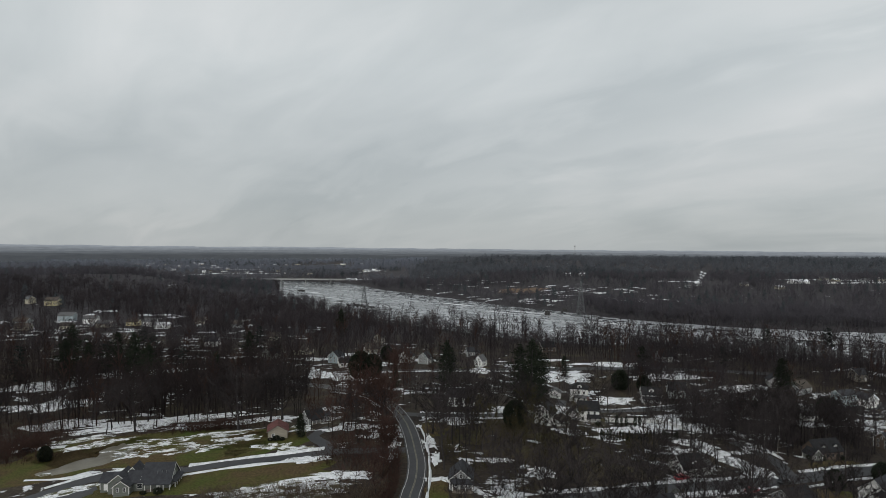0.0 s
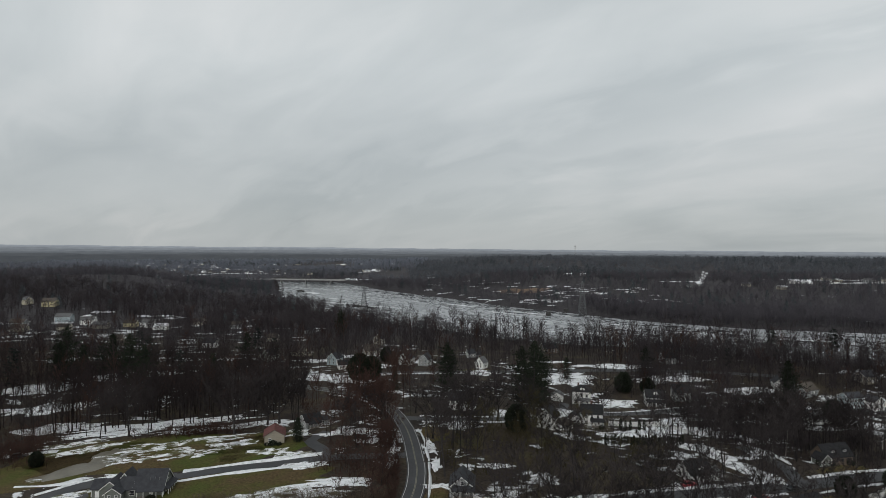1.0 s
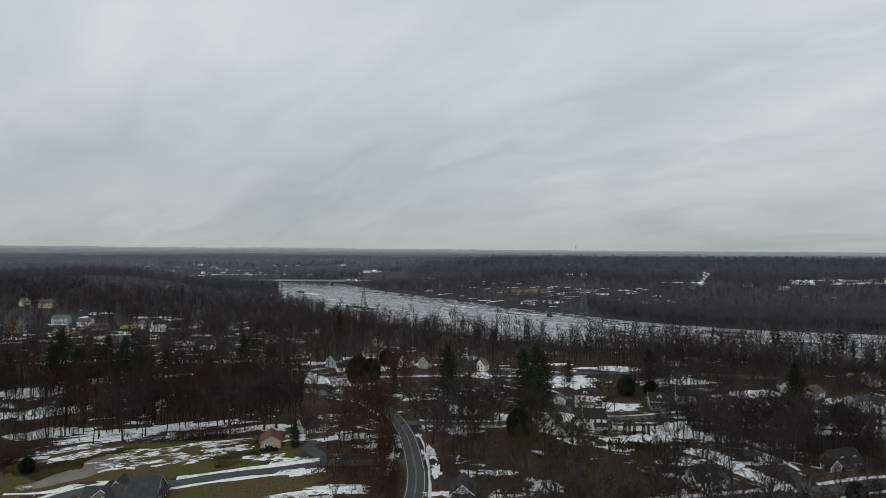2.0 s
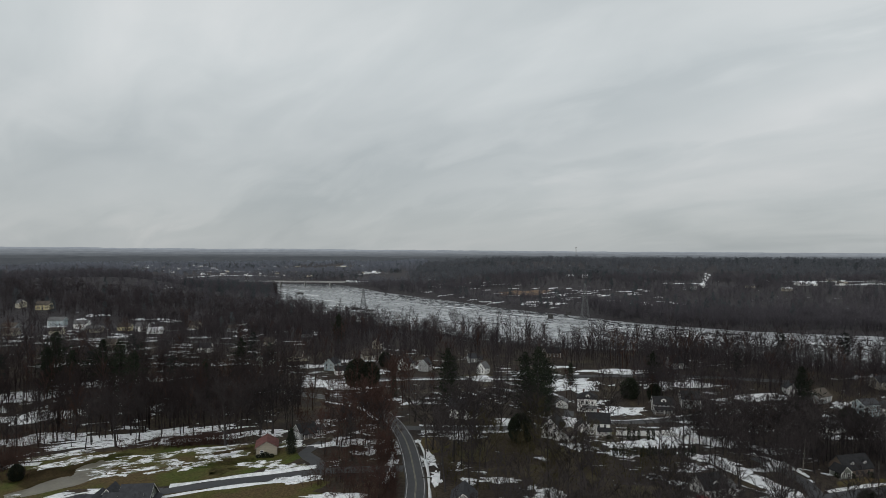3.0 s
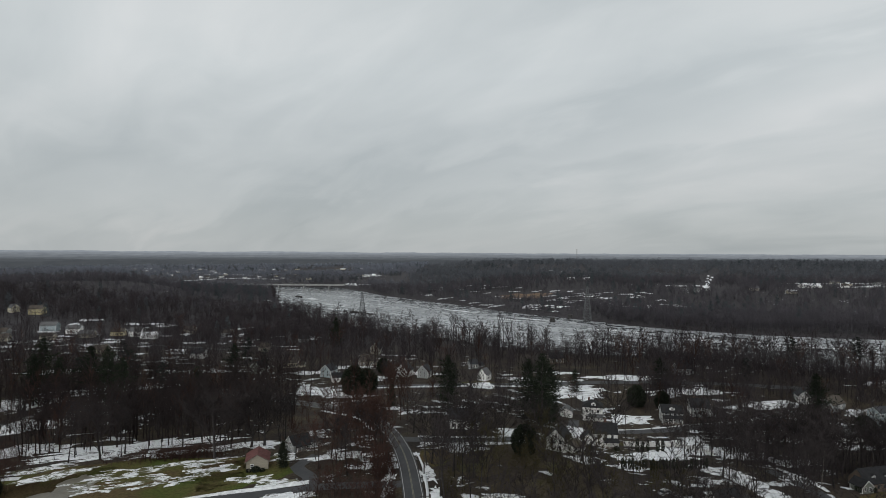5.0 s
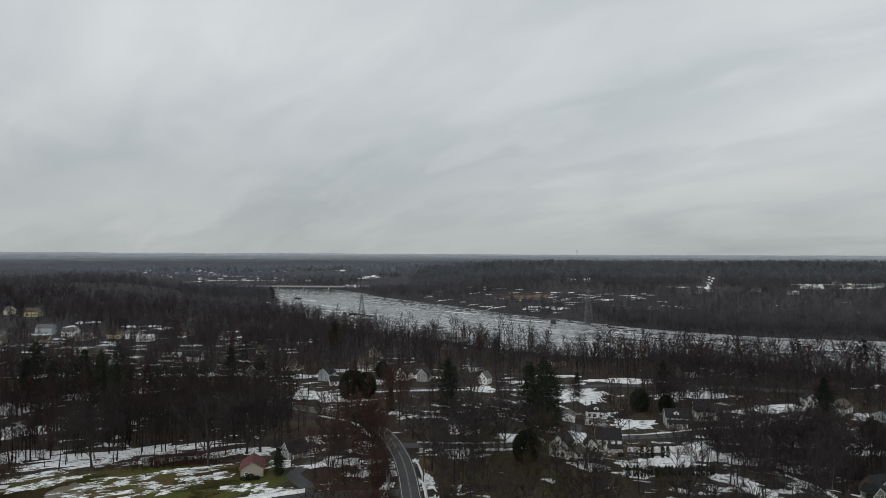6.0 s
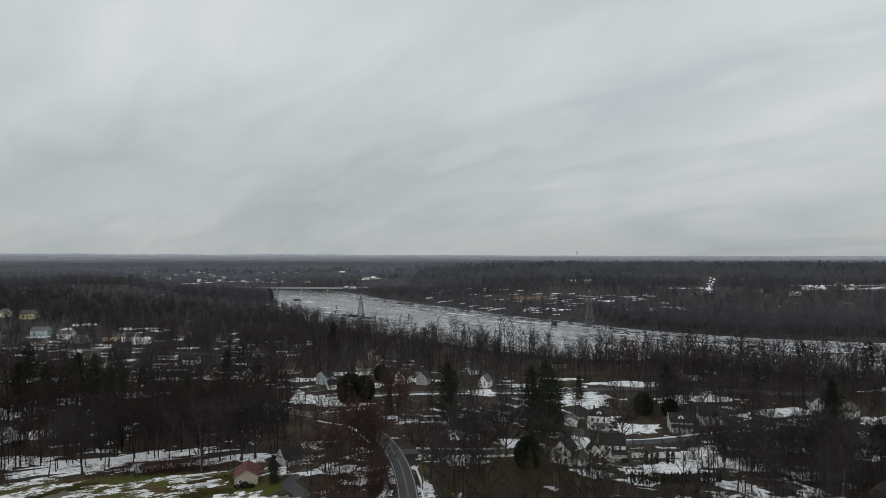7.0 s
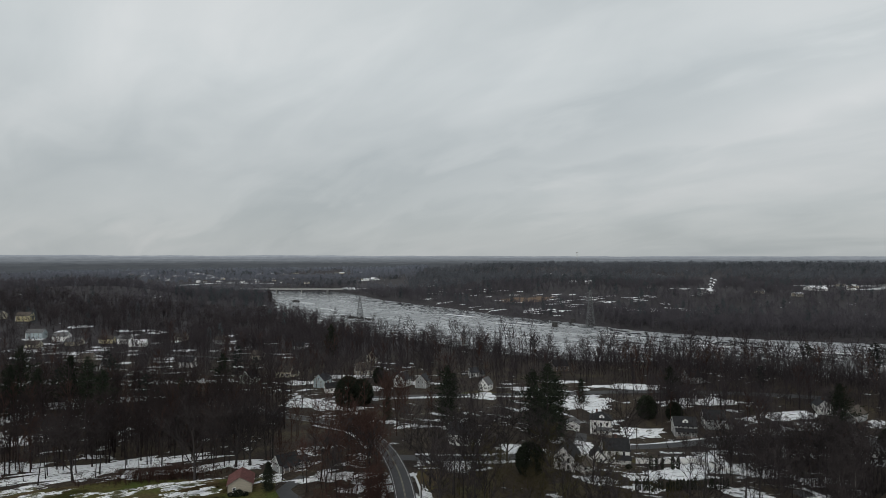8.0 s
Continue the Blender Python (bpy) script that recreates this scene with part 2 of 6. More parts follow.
M = dict(
    ground=ground_material(), lawn=lawn_material("winter_lawn", (0.076, 0.056, 0.029), (0.064, 0.064, 0.021), (0.052, 0.070, 0.017)),
    dead_grass=lawn_material("dead_grass", (0.042, 0.034, 0.025), (0.062, 0.051, 0.033), (0.056, 0.054, 0.027)), river=river_material(),
    snow=surface("old_snow", (0.52, 0.54, 0.56), (0.74, 0.75, 0.76), 0.7, 0.5, 0.5),
    wood_snow=patchy_snow("melting_snow", (0.026, 0.021, 0.018), (0.060, 0.050, 0.038), 0.425),
    lawn_snow=patchy_snow("thin_lawn_snow", (0.060, 0.066, 0.026), (0.100, 0.088, 0.044), 0.49),
    slush=surface("dirty_snow", (0.42, 0.43, 0.44), (0.78, 0.79, 0.80), 0.7, 0.6, 0.5),
    asphalt=surface("wet_asphalt", (0.026, 0.027, 0.030), (0.046, 0.047, 0.050), 0.62, 0.12, 0.15, spec=0.4),
    yellow_line=surface("worn_yellow_paint", (0.14, 0.13, 0.10), (0.22, 0.21, 0.17), 0.7, 0.8, 0),
    white_line=surface("worn_white_paint", (0.30, 0.30, 0.30), (0.55, 0.55, 0.54), 0.7, 0.8, 0),
    dry_field=surface("rusty_dry_grass", (0.085, 0.060, 0.042), (0.170, 0.110, 0.066), 0.9, 0.15, 0.3),
    puddle=surface("muddy_ice", (0.075, 0.066, 0.045), (0.135, 0.120, 0.088), 0.32, 0.2, 0.1, spec=0.5),
    bark=surface("wet_bark", (0.022, 0.020, 0.020), (0.044, 0.039, 0.038), 0.9, 3.0, 0.3, 0.35, spec=0.15),
    twig=surface("bare_twigs", (0.028, 0.024, 0.024), (0.048, 0.041, 0.041), 0.9, 0.5, 0, 0.4, spec=0.1),
    red_twig=surface("reddish_twigs", (0.044, 0.025, 0.021), (0.068, 0.040, 0.033), 0.9, 0.5, 0, 0.3, spec=0.1),
    olive_twig=surface("olive_twigs", (0.040, 0.034, 0.019), (0.062, 0.053, 0.029), 0.9, 0.5, 0, 0.3, spec=0.1),
    birch=surface("pale_bark", (0.10, 0.09, 0.08), (0.22, 0.205, 0.185), 0.8, 2.0, 0.2, spec=0.15),
    needle=surface("dark_needles", (0.014, 0.018, 0.013), (0.028, 0.034, 0.021), 0.85, 0.8, 0, 0.3, spec=0.15),
    woods=tinted("many_bare_trees", (0.049, 0.042, 0.045), (0.080, 0.069, 0.072)),
    grove=tinted("dark_bare_trees", (0.036, 0.029, 0.029), (0.062, 0.050, 0.049)),
    # far trees and pines: aerial haze painted in as paler, bluer base colours
    hazy=tinted("hazy_far_trees", (0.090, 0.084, 0.094), (0.114, 0.106, 0.117)),
    misty=tinted("hazy_distant_trees", (0.135, 0.135, 0.152), (0.165, 0.165, 0.185)),
    mistier=tinted("hazier_distant_trees", (0.165, 0.174, 0.205), (0.190, 0.200, 0.232)),
    mistiest=tinted("haziest_distant_trees", (0.195, 0.212, 0.250), (0.222, 0.240, 0.280)),
    ridge=tinted("hazy_ridge_trees", (0.108, 0.114, 0.128), (0.138, 0.145, 0.160)),
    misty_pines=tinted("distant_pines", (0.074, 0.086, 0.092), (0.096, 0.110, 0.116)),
    red_woods=tinted("many_reddish_trees", (0.055, 0.035, 0.030), (0.090, 0.056, 0.047)),
    pines=tinted("many_pines", (0.030, 0.034, 0.032), (0.052, 0.057, 0.051)),
    olive_woods=tinted("many_olive_shrubs", (0.045, 0.040, 0.020), (0.085, 0.074, 0.036)),
    reeds=tinted("many_reeds", (0.085, 0.064, 0.050), (0.160, 0.125, 0.098)),
    wet_stone=surface("wet_stones", (0.028, 0.027, 0.026), (0.065, 0.062, 0.060), 0.7, 0.8, 0.5),
    concrete=surface("grey_concrete", (0.26, 0.26, 0.25), (0.38, 0.38, 0.37), 0.85, 0.4, 0.2),
    steel=surface("galvanised_steel", (0.12, 0.125, 0.13), (0.20, 0.205, 0.21), 0.55, 1.0, 0, metal=0.6),
    glass=surface("window_glass", (0.015, 0.017, 0.02), (0.03, 0.033, 0.037), 0.08, 0.5, 0, spec=0.6),
    trim=surface("white_trim", (0.62, 0.62, 0.60), (0.76, 0.76, 0.74), 0.6, 1.2, 0),
    dark_trim=surface("dark_trim", (0.05, 0.05, 0.05), (0.09, 0.09, 0.09), 0.6, 1.2, 0),
    tyre=surface("black_rubber", (0.012, 0.012, 0.012), (0.022, 0.022, 0.022), 0.8, 3.0, 0),
    brick=surface("red_brick", (0.075, 0.042, 0.036), (0.125, 0.072, 0.060), 0.85, 2.0, 0.3),
    pole_wood=surface("tarred_wood", (0.040, 0.034, 0.030), (0.075, 0.065, 0.056), 0.85, 1.5, 0.2),
    wood=surface("grey_wood", (0.12, 0.10, 0.085), (0.20, 0.175, 0.15), 0.85, 1.5, 0.2),
)
CLAD = {k: surface(k + "_siding", a, b, 0.6, 0.7, 0.25, stretch=(1, 1, 6)) for k, a, b in (
    ("white", (0.72, 0.72, 0.70), (0.84, 0.84, 0.82)), ("cream", (0.52, 0.48, 0.36), (0.66, 0.61, 0.47)),
    ("yellow", (0.52, 0.45, 0.26), (0.62, 0.55, 0.33)), ("grey", (0.20, 0.21, 0.21), (0.29, 0.30, 0.30)),
    ("olive", (0.115, 0.125, 0.11), (0.165, 0.175, 0.155)), ("blue", (0.28, 0.34, 0.36), (0.38, 0.44, 0.46)),
    ("tan", (0.25, 0.225, 0.18), (0.34, 0.31, 0.25)), ("brown", (0.10, 0.075, 0.06), (0.15, 0.115, 0.09)))}
ROOF = {k: surface(k + "_shingles", a, b, 0.8, 0.9, 0.4, fine=14, spec=0.2) for k, a, b in (
    ("charcoal", (0.028, 0.029, 0.033), (0.052, 0.054, 0.060)), ("black", (0.013, 0.013, 0.014), (0.026, 0.026, 0.028)),
    ("grey", (0.085, 0.085, 0.087), (0.14, 0.14, 0.142)), ("brown", (0.060, 0.050, 0.042), (0.10, 0.085, 0.072)),
    ("red", (0.085, 0.034, 0.032), (0.150, 0.066, 0.060)), ("snowy", (0.55, 0.57, 0.59), (0.80, 0.81, 0.82)))}


# ---------------------------------------------------------------- helpers for meshes
def part(name, bm, material, parent=None, label=""):
    me = bpy.data.meshes.new(name)
    bm.to_mesh(me)
    bm.free()
    me.materials.append(material)
    ob = new(name, me)
    if parent:
        ob.parent = parent
    if label:
        ob["label"] = label
    return ob


def raw(name, verts, faces, material, parent=None, label="", tint=None):
    """One mesh from arrays of corners and triangles."""
    me = bpy.data.meshes.new(name)
    V, F = np.asarray(verts, np.float32), np.asarray(faces, np.int32)
    me.vertices.add(len(V))
    me.vertices.foreach_set("co", V.ravel())
    me.loops.add(F.size)
    me.loops.foreach_set("vertex_index", F.ravel())
    me.polygons.add(len(F))
    me.polygons.foreach_set("loop_start", np.arange(0, F.size, F.shape[1], dtype=np.int32))
    me.polygons.foreach_set("loop_total", np.full(len(F), F.shape[1], np.int32))
    if tint is not None:
        me.attributes.new("tint", "FLOAT", "POINT").data.foreach_set("value", np.asarray(tint, np.float32))
    me.update(calc_edges=True)
    me.materials.append(material)
    ob = new(name, me)
    if parent:
        ob.parent = parent
    if label:
        ob["label"] = label
    return ob


def empty(name, x, y, z, rz=0):
    ob = new(name)
    ob.matrix_world = pose(x, y, z, 0, 0, rz)
    return ob


def box(bm, x, y, z, sx, sy, sz, bevel=0.0):
    """A block with its middle at x, y and its foot at z."""
    r = bmesh.ops.create_cube(bm, size=1.0, matrix=Matrix.LocRotScale((x, y, z + sz / 2), None, (sx, sy, sz)))
    if bevel:
        bmesh.ops.bevel(bm, geom=list({e for v in r["verts"] for e in v.link_edges}), offset=bevel, segments=1, affect="EDGES")
    return bm


def prism(bm, profile, a, b, axis="x"):
    """A closed outline of (across, up) carried from a to b along an axis."""
    put = (lambda s, p: (s, p[0], p[1])) if axis == "x" else (lambda s, p: (p[0], s, p[1]))
    one = [bm.verts.new(put(a, p)) for p in profile]
    two = [bm.verts.new(put(b, p)) for p in profile]
    n = len(profile)
    bm.faces.new(one[::-1])
    bm.faces.new(two)
    for i in range(n):
        bm.faces.new((one[i], one[(i + 1) % n], two[(i + 1) % n], two[i]))
    bmesh.ops.recalc_face_normals(bm, faces=bm.faces[:])
    return bm


# ---------------------------------------------------------------- the lie of the land
def sstep(a,b,v):
    q=np.clip((v-a)/(b-a),0,1); return q*q*(3-2*q)
NEAR_BANK=([-700,-310,-283,-195,-125,-71,-19,35,82,135,197,240,420,900],[1240,1075,1041,734,604,535,480,428,405,398,352,338,318,300])
FAR_BANK=([-700,-323,-192,-139,-88,12,73,125,164,204,241,345,560,900],[1420,1160,1126,1044,919,779,675,623,560,528,503,475,440,410])
def bank_near(x): return np.interp(x,*NEAR_BANK)
def bank_far(x): return np.interp(x,*FAR_BANK)
def ground_z(x,y):
    x=np.asarray(x,float); y=np.asarray(y,float)
    ax=np.clip(np.abs(x)-30,0,150)
    z=-(0.075*ax*(1-sstep(240,330,y))+0.06*np.clip(210-y,0,90))
    z=z-4*np.exp(-((x-62)/42)**2-((y-265)/48)**2)
    z=z+11*sstep(-170,-290,x)*sstep(420,640,y)*(1-sstep(700,900,y))
    z=z+17*np.exp(-((x+395)/np.where(x>-395,76,240))**2-((y-760)/np.where(y>760,110,170))**2)
    far=y-bank_far(x)
    z=z+3*sstep(20,60,far)+14*sstep(120,380,far)*sstep(-260,60,x)+18*sstep(480,1000,far)*sstep(-250,150,x)
    z=z+7*sstep(400,1300,far)*sstep(100,-400,x)-26*sstep(1560,1950,y)*sstep(-140,60,x)
    inside=np.minimum(y-bank_near(x),bank_far(x)-y)
    wet=sstep(-14,10,inside)
    z=z*(1-wet)-5.5*wet
    z=z+1.0*np.sin(x*0.021+1.3)*np.sin(y*0.017)*sstep(250,400,y)
    return z


def gz(x, y):
    return float(ground_z(x, y))


def spaced(a, b, first, grow, most):
    out, s, v = [a], first, a
    while v < b:
        v += s
        s = min(s * grow, most)
        out.append(min(v, b))
    return out


xs = np.array([-v for v in spaced(0, 4800, 5, 1.045, 160)[:0:-1]] + spaced(0, 4800, 5, 1.045, 160))
ys = np.array([-v for v in spaced(0, 1500, 20, 1.2, 160)[:0:-1]] + list(np.arange(0, 130, 10)) + spaced(130, 4900, 4.0, 1.012, 120))
GX, GY = np.meshgrid(xs, ys)
hills = 8 * sstep(1500, 3200, np.hypot(GX, GY)) * (0.6 + 0.9 * np.sin(GX * 0.0017 + 0.6) * np.sin(GY * 0.0013 + 0.4))
GZ = ground_z(GX, GY) + hills
i = np.arange(len(xs) * len(ys)).reshape(len(ys), len(xs))
quads = np.stack([i[:-1, :-1], i[:-1, 1:], i[1:, 1:], i[1:, :-1]], -1).reshape(-1, 4)
ground = tagged(raw("ground", np.stack([GX, GY, GZ], -1).reshape(-1, 3), quads, M["ground"]),
                "leaf-littered winter ground with patches of melting snow", "ground", kind="structure")
for pol in ground.data.polygons:
    pol.use_smooth = True

# the river: one sheet between its banks
rx = np.linspace(-700, 900, 161)
rv = np.array([(x, y, -3.0) for x in rx for y in (bank_near(x) - 8, bank_far(x) + 8)])
rq = np.array([(2 * k, 2 * k + 2, 2 * k + 3, 2 * k + 1) for k in range(len(rx) - 1)])
tagged(raw("water", rv, rq, M["river"]), "wide grey river with broken drifting ice", "river", kind="structure")


def smooth_line(pts, step=3.0):
    """A soft line through the given places."""
    P = [Vector((*p, 0)) for p in pts]
    P = [2 * P[0] - P[1]] + P + [2 * P[-1] - P[-2]]
    out = []
    for a, b, c, d in zip(P, P[1:], P[2:], P[3:]):
        n = max(2, int((c - b).length / step))
        for k in range(n):
            s = k / n
            out.append(0.5 * (2 * b + (c - a) * s + (2 * a - 5 * b + 4 * c - d) * s * s + (3 * b - a - 3 * c + d) * s ** 3))
    out.append(P[-2])
    return out


def ribbon(pts, width, lift, shift=0.0, profile=None, ragged=0.0, seed=0):
    """Corners and faces of a strip that follows the ground."""
    line = smooth_line(pts)
    profile = profile or [(-0.5, 0), (-0.25, 0), (0, 0), (0.25, 0), (0.5, 0)]
    V = []
    for k, p in enumerate(line):
        d = (line[min(k + 1, len(line) - 1)] - line[max(k - 1, 0)]).normalized()
        n = Vector((d.y, -d.x, 0))
        w = width * (1 + ragged * noise.noise(Vector((k * 0.45, seed * 7.3, 0.5))) * 1.6)
        for a, h in profile:
            q = p + n * (shift + a * w + (ragged * 0.7 * noise.noise(Vector((k * 0.7, a * 9, seed))) if ragged else 0))
            V.append((q.x, q.y, gz(q.x, q.y) + lift + h * max(0.3, w / width)))
    m = len(profile)
    F = [(k * m + j, k * m + j + 1, (k + 1) * m + j + 1, (k + 1) * m + j) for k in range(len(line) - 1) for j in range(m - 1)]
    return V, F


ROADS = []


def road(pts, width, label, lines=False, name="road"):
    ROADS.append((smooth_line(pts, 4), width))
    ob = tagged(raw(name, *ribbon(pts, width, 0.10), M["asphalt"]), label, "road", kind="structure")
    if lines:
        for s in (-0.13, 0.13):
            raw("centre_line", *ribbon(pts, 0.16, 0.13, s), M["yellow_line"], ob, "worn yellow line")
        for s in (-width / 2 + 0.45, width / 2 - 0.45):
            raw("edge_line", *ribbon(pts, 0.16, 0.13, s), M["white_line"], ob, "worn white line")
    return ob


BANK = [(-0.5, -0.06), (-0.28, 0.22), (0, 0.3), (0.28, 0.2), (0.5, -0.06)]


def snow_bank(pts, width, seed, mat="snow"):
    return tagged(raw("snow_bank", *ribbon(pts, width, 0.06, 0, BANK, 0.45, seed), M[mat]),
                  "ridge of old ploughed snow beside the road", "snow bank", "snow banks along the roads")


def patch(name, x, y, rx, ry, rot, mat, label, category, lift=0.05, seed=0, ragged=0.35, kind="", group=""):
    """A flat spread with an uneven rim that lies on the ground."""
    V, F, n, rings = [], [], 36, min(12, max(5, int(max(rx, ry) / 2.4)))
    c, s = math.cos(radians(rot)), math.sin(radians(rot))
    for r in range(rings + 1):
        for k in range(n):
            a = 2 * math.pi * k / n
            rim = 1 + ragged * (noise.noise(Vector((2.2 * math.cos(a), 2.2 * math.sin(a), seed * 3.7))) * 1.3 + 0.6 * noise.noise(Vector((6 * math.cos(a), 6 * math.sin(a), seed * 1.9))))
            q = rim * r / rings
            px, py = rx * q * math.cos(a), ry * q * math.sin(a)
            wx, wy = x + c * px - s * py, y + s * px + c * py
            V.append((wx, wy, gz(wx, wy) + (lift if r < rings else -0.05)))
    for r in range(rings):
        for k in range(n):
            F.append((r * n + k, r * n + (k + 1) % n, (r + 1) * n + (k + 1) % n, (r + 1) * n + k))
    return tagged(raw(name, V, F, M[mat]), label, category, group, kind)


# ---------------------------------------------------------------- roads and drives
MAIN = [(-9, 118), (-8, 140), (-8, 155), (-7, 165), (-7, 176), (-8, 185), (-10, 199), (-13, 213), (-18, 230), (-27, 248), (-44, 264), (-70, 280), (-100, 296)]
SIDE = [(-14, 221), (4, 220.5), (20, 223), (38, 232), (56, 246.5), (72, 252), (90, 256), (110, 261), (140, 262), (175, 266), (215, 276)]
SOUTH = [(10, 148), (38, 157), (61, 166), (83, 173), (103, 180), (126, 189), (150, 197), (190, 208)]
FIELD = [(-76, 178), (-61, 181), (-48, 182.5), (-34, 184), (-24, 185), (-11, 186)]
road(MAIN, 5.5, "narrow wet asphalt road with yellow and white lines", True)
road(SIDE, 5.0, "wet side street between the snowy yards")
road(SOUTH, 5.6, "wet residential street past brown lawns")
road([(103, 180), (106, 190), (105, 199), (100, 210)], 4.6, "wet asphalt driveway off the street", name="driveway")
road(FIELD, 4.2, "dark wet driveway through the field", name="driveway")
road([(-120, 160), (-111, 166), (-104, 174), (-98, 177), (-90, 176), (-76, 178)], 5.5, "dark wet driveway beside the grey house", name="driveway")
road([(-58, 296), (-30, 300), (5, 306), (40, 312), (75, 316), (120, 312), (170, 305)], 4.6, "dark street between trees and white yards")
road([(-300, 430), (-262, 424), (-230, 422), (-190, 420), (-120, 400)], 5.0, "dark street below the hillside houses")
road([(-34, 184), (-37, 192), (-42, 199), (-38, 207)], 4.0, "dark wet driveway up to the house", name="driveway")
road([(40, 233), (46, 244), (50, 256), (52, 264)], 4.0, "dark driveway between the white houses", name="driveway")
for k, (line, w) in enumerate((
        ([(-4.0, 150), (-3.1, 165), (-3.5, 178), (-4.6, 190), (-5.9, 200), (-7.8, 208)], 0.8),
        ([(-8, 224), (4, 223.8), (18, 226), (34, 234)], 1.5),
        ([(-7, 217), (4, 216.8), (20, 218.8), (27, 222)], 2.2),
        ([(-15.5, 176), (-14.5, 190), (-15.2, 199)], 1.1),
        ([(-23, 229), (-32, 247), (-47, 260)], 1.2),
        ([(-75, 181.4), (-61, 184.4), (-48, 186), (-36, 188)], 2.0), ([(-75, 174.5), (-61, 177.8), (-50, 179), (-40, 180)], 1.8),
        ([(-122, 178.5), (-112, 177.8), (-103, 179.5)], 1.6), ([(-112, 172), (-104, 178.5), (-97, 181)], 1.4),
        ([(30, 158.5), (61, 170), (83, 177), (100, 184)], 2.0), ([(38, 153.4), (61, 162), (83, 169), (96, 174)], 2.2),
        ([(109, 186.5), (126, 193.4), (150, 201)], 1.5), ([(104, 175), (112, 178.5), (126, 184.5), (145, 191)], 1.6),
        ([(66, 253.6), (80, 257), (100, 262), (121, 265)], 1.5),
        ([(-143, 203), (-134, 205), (-126, 205)], 2.2), ([(-52, 293), (-30, 296.5), (5, 302.5), (40, 308)], 1.8),
        ([(110, 196), (109, 202), (104, 212)], 1.6))):
    snow_bank(line, w, k + 1, "slush" if k % 3 == 2 else "snow")

# ---------------------------------------------------------------- lawns, fields of snow, the frozen puddle
LAWNS = [(-92, 198, 42, 17, 0, 1), (-66, 171, 36, 10, 4, 2), (-120, 190, 24, 14, 20, 3), (-60, 198, 18, 12, 0, 13), (-113, 203, 17, 9, 15, 18), (-126, 199, 12, 9, 0, 19), (-2, 206, 5, 9, 0, 4), (18, 206, 12, 8, -8, 5),
         (126, 195.5, 11, 3.5, 20, 6), (108, 170, 11, 5, 20, 7), (55, 176, 12, 6, 20, 8), (-1, 158, 3.5, 8, 0, 9), (22, 310, 14, 5, 0, 10),
         (68, 234, 12, 3, 12, 11), (92, 187, 10, 6, -30, 12), (22, 185, 10, 5, 10, 14), (40, 200, 12, 6, 10, 15), (10, 196, 8, 5, 0, 16), (45, 168, 9, 5, 20, 17), (44, 178, 3.6, 17, 14, 20)]
for x, y, a, b, r, s in LAWNS:
    dry = x > -1 and y < 215 and s not in (6, 7)
    patch("lawn", x, y, a, b, r, "dead_grass" if dry else "lawn", "brown dead winter grass" if dry else "short green and brown winter lawn", "lawn", 0.07, s, 0.22, "structure")
patch("frozen_puddle", -110, 188, 14, 5.5, 28, "puddle", "shallow muddy puddle frozen on the lawn", "puddle", 0.11, 31, 0.35, "structure")
patch("driveway_apron", -103, 166, 10, 6, 20, "asphalt", "wide dark wet asphalt apron before the garage", "driveway", 0.12, 33, 0.15, "structure")
patch("frozen_puddle", -105, 198, 7, 7, 10, "puddle", "shallow muddy puddle frozen on the lawn", "puddle", 0.115, 37, 0.35, "structure")
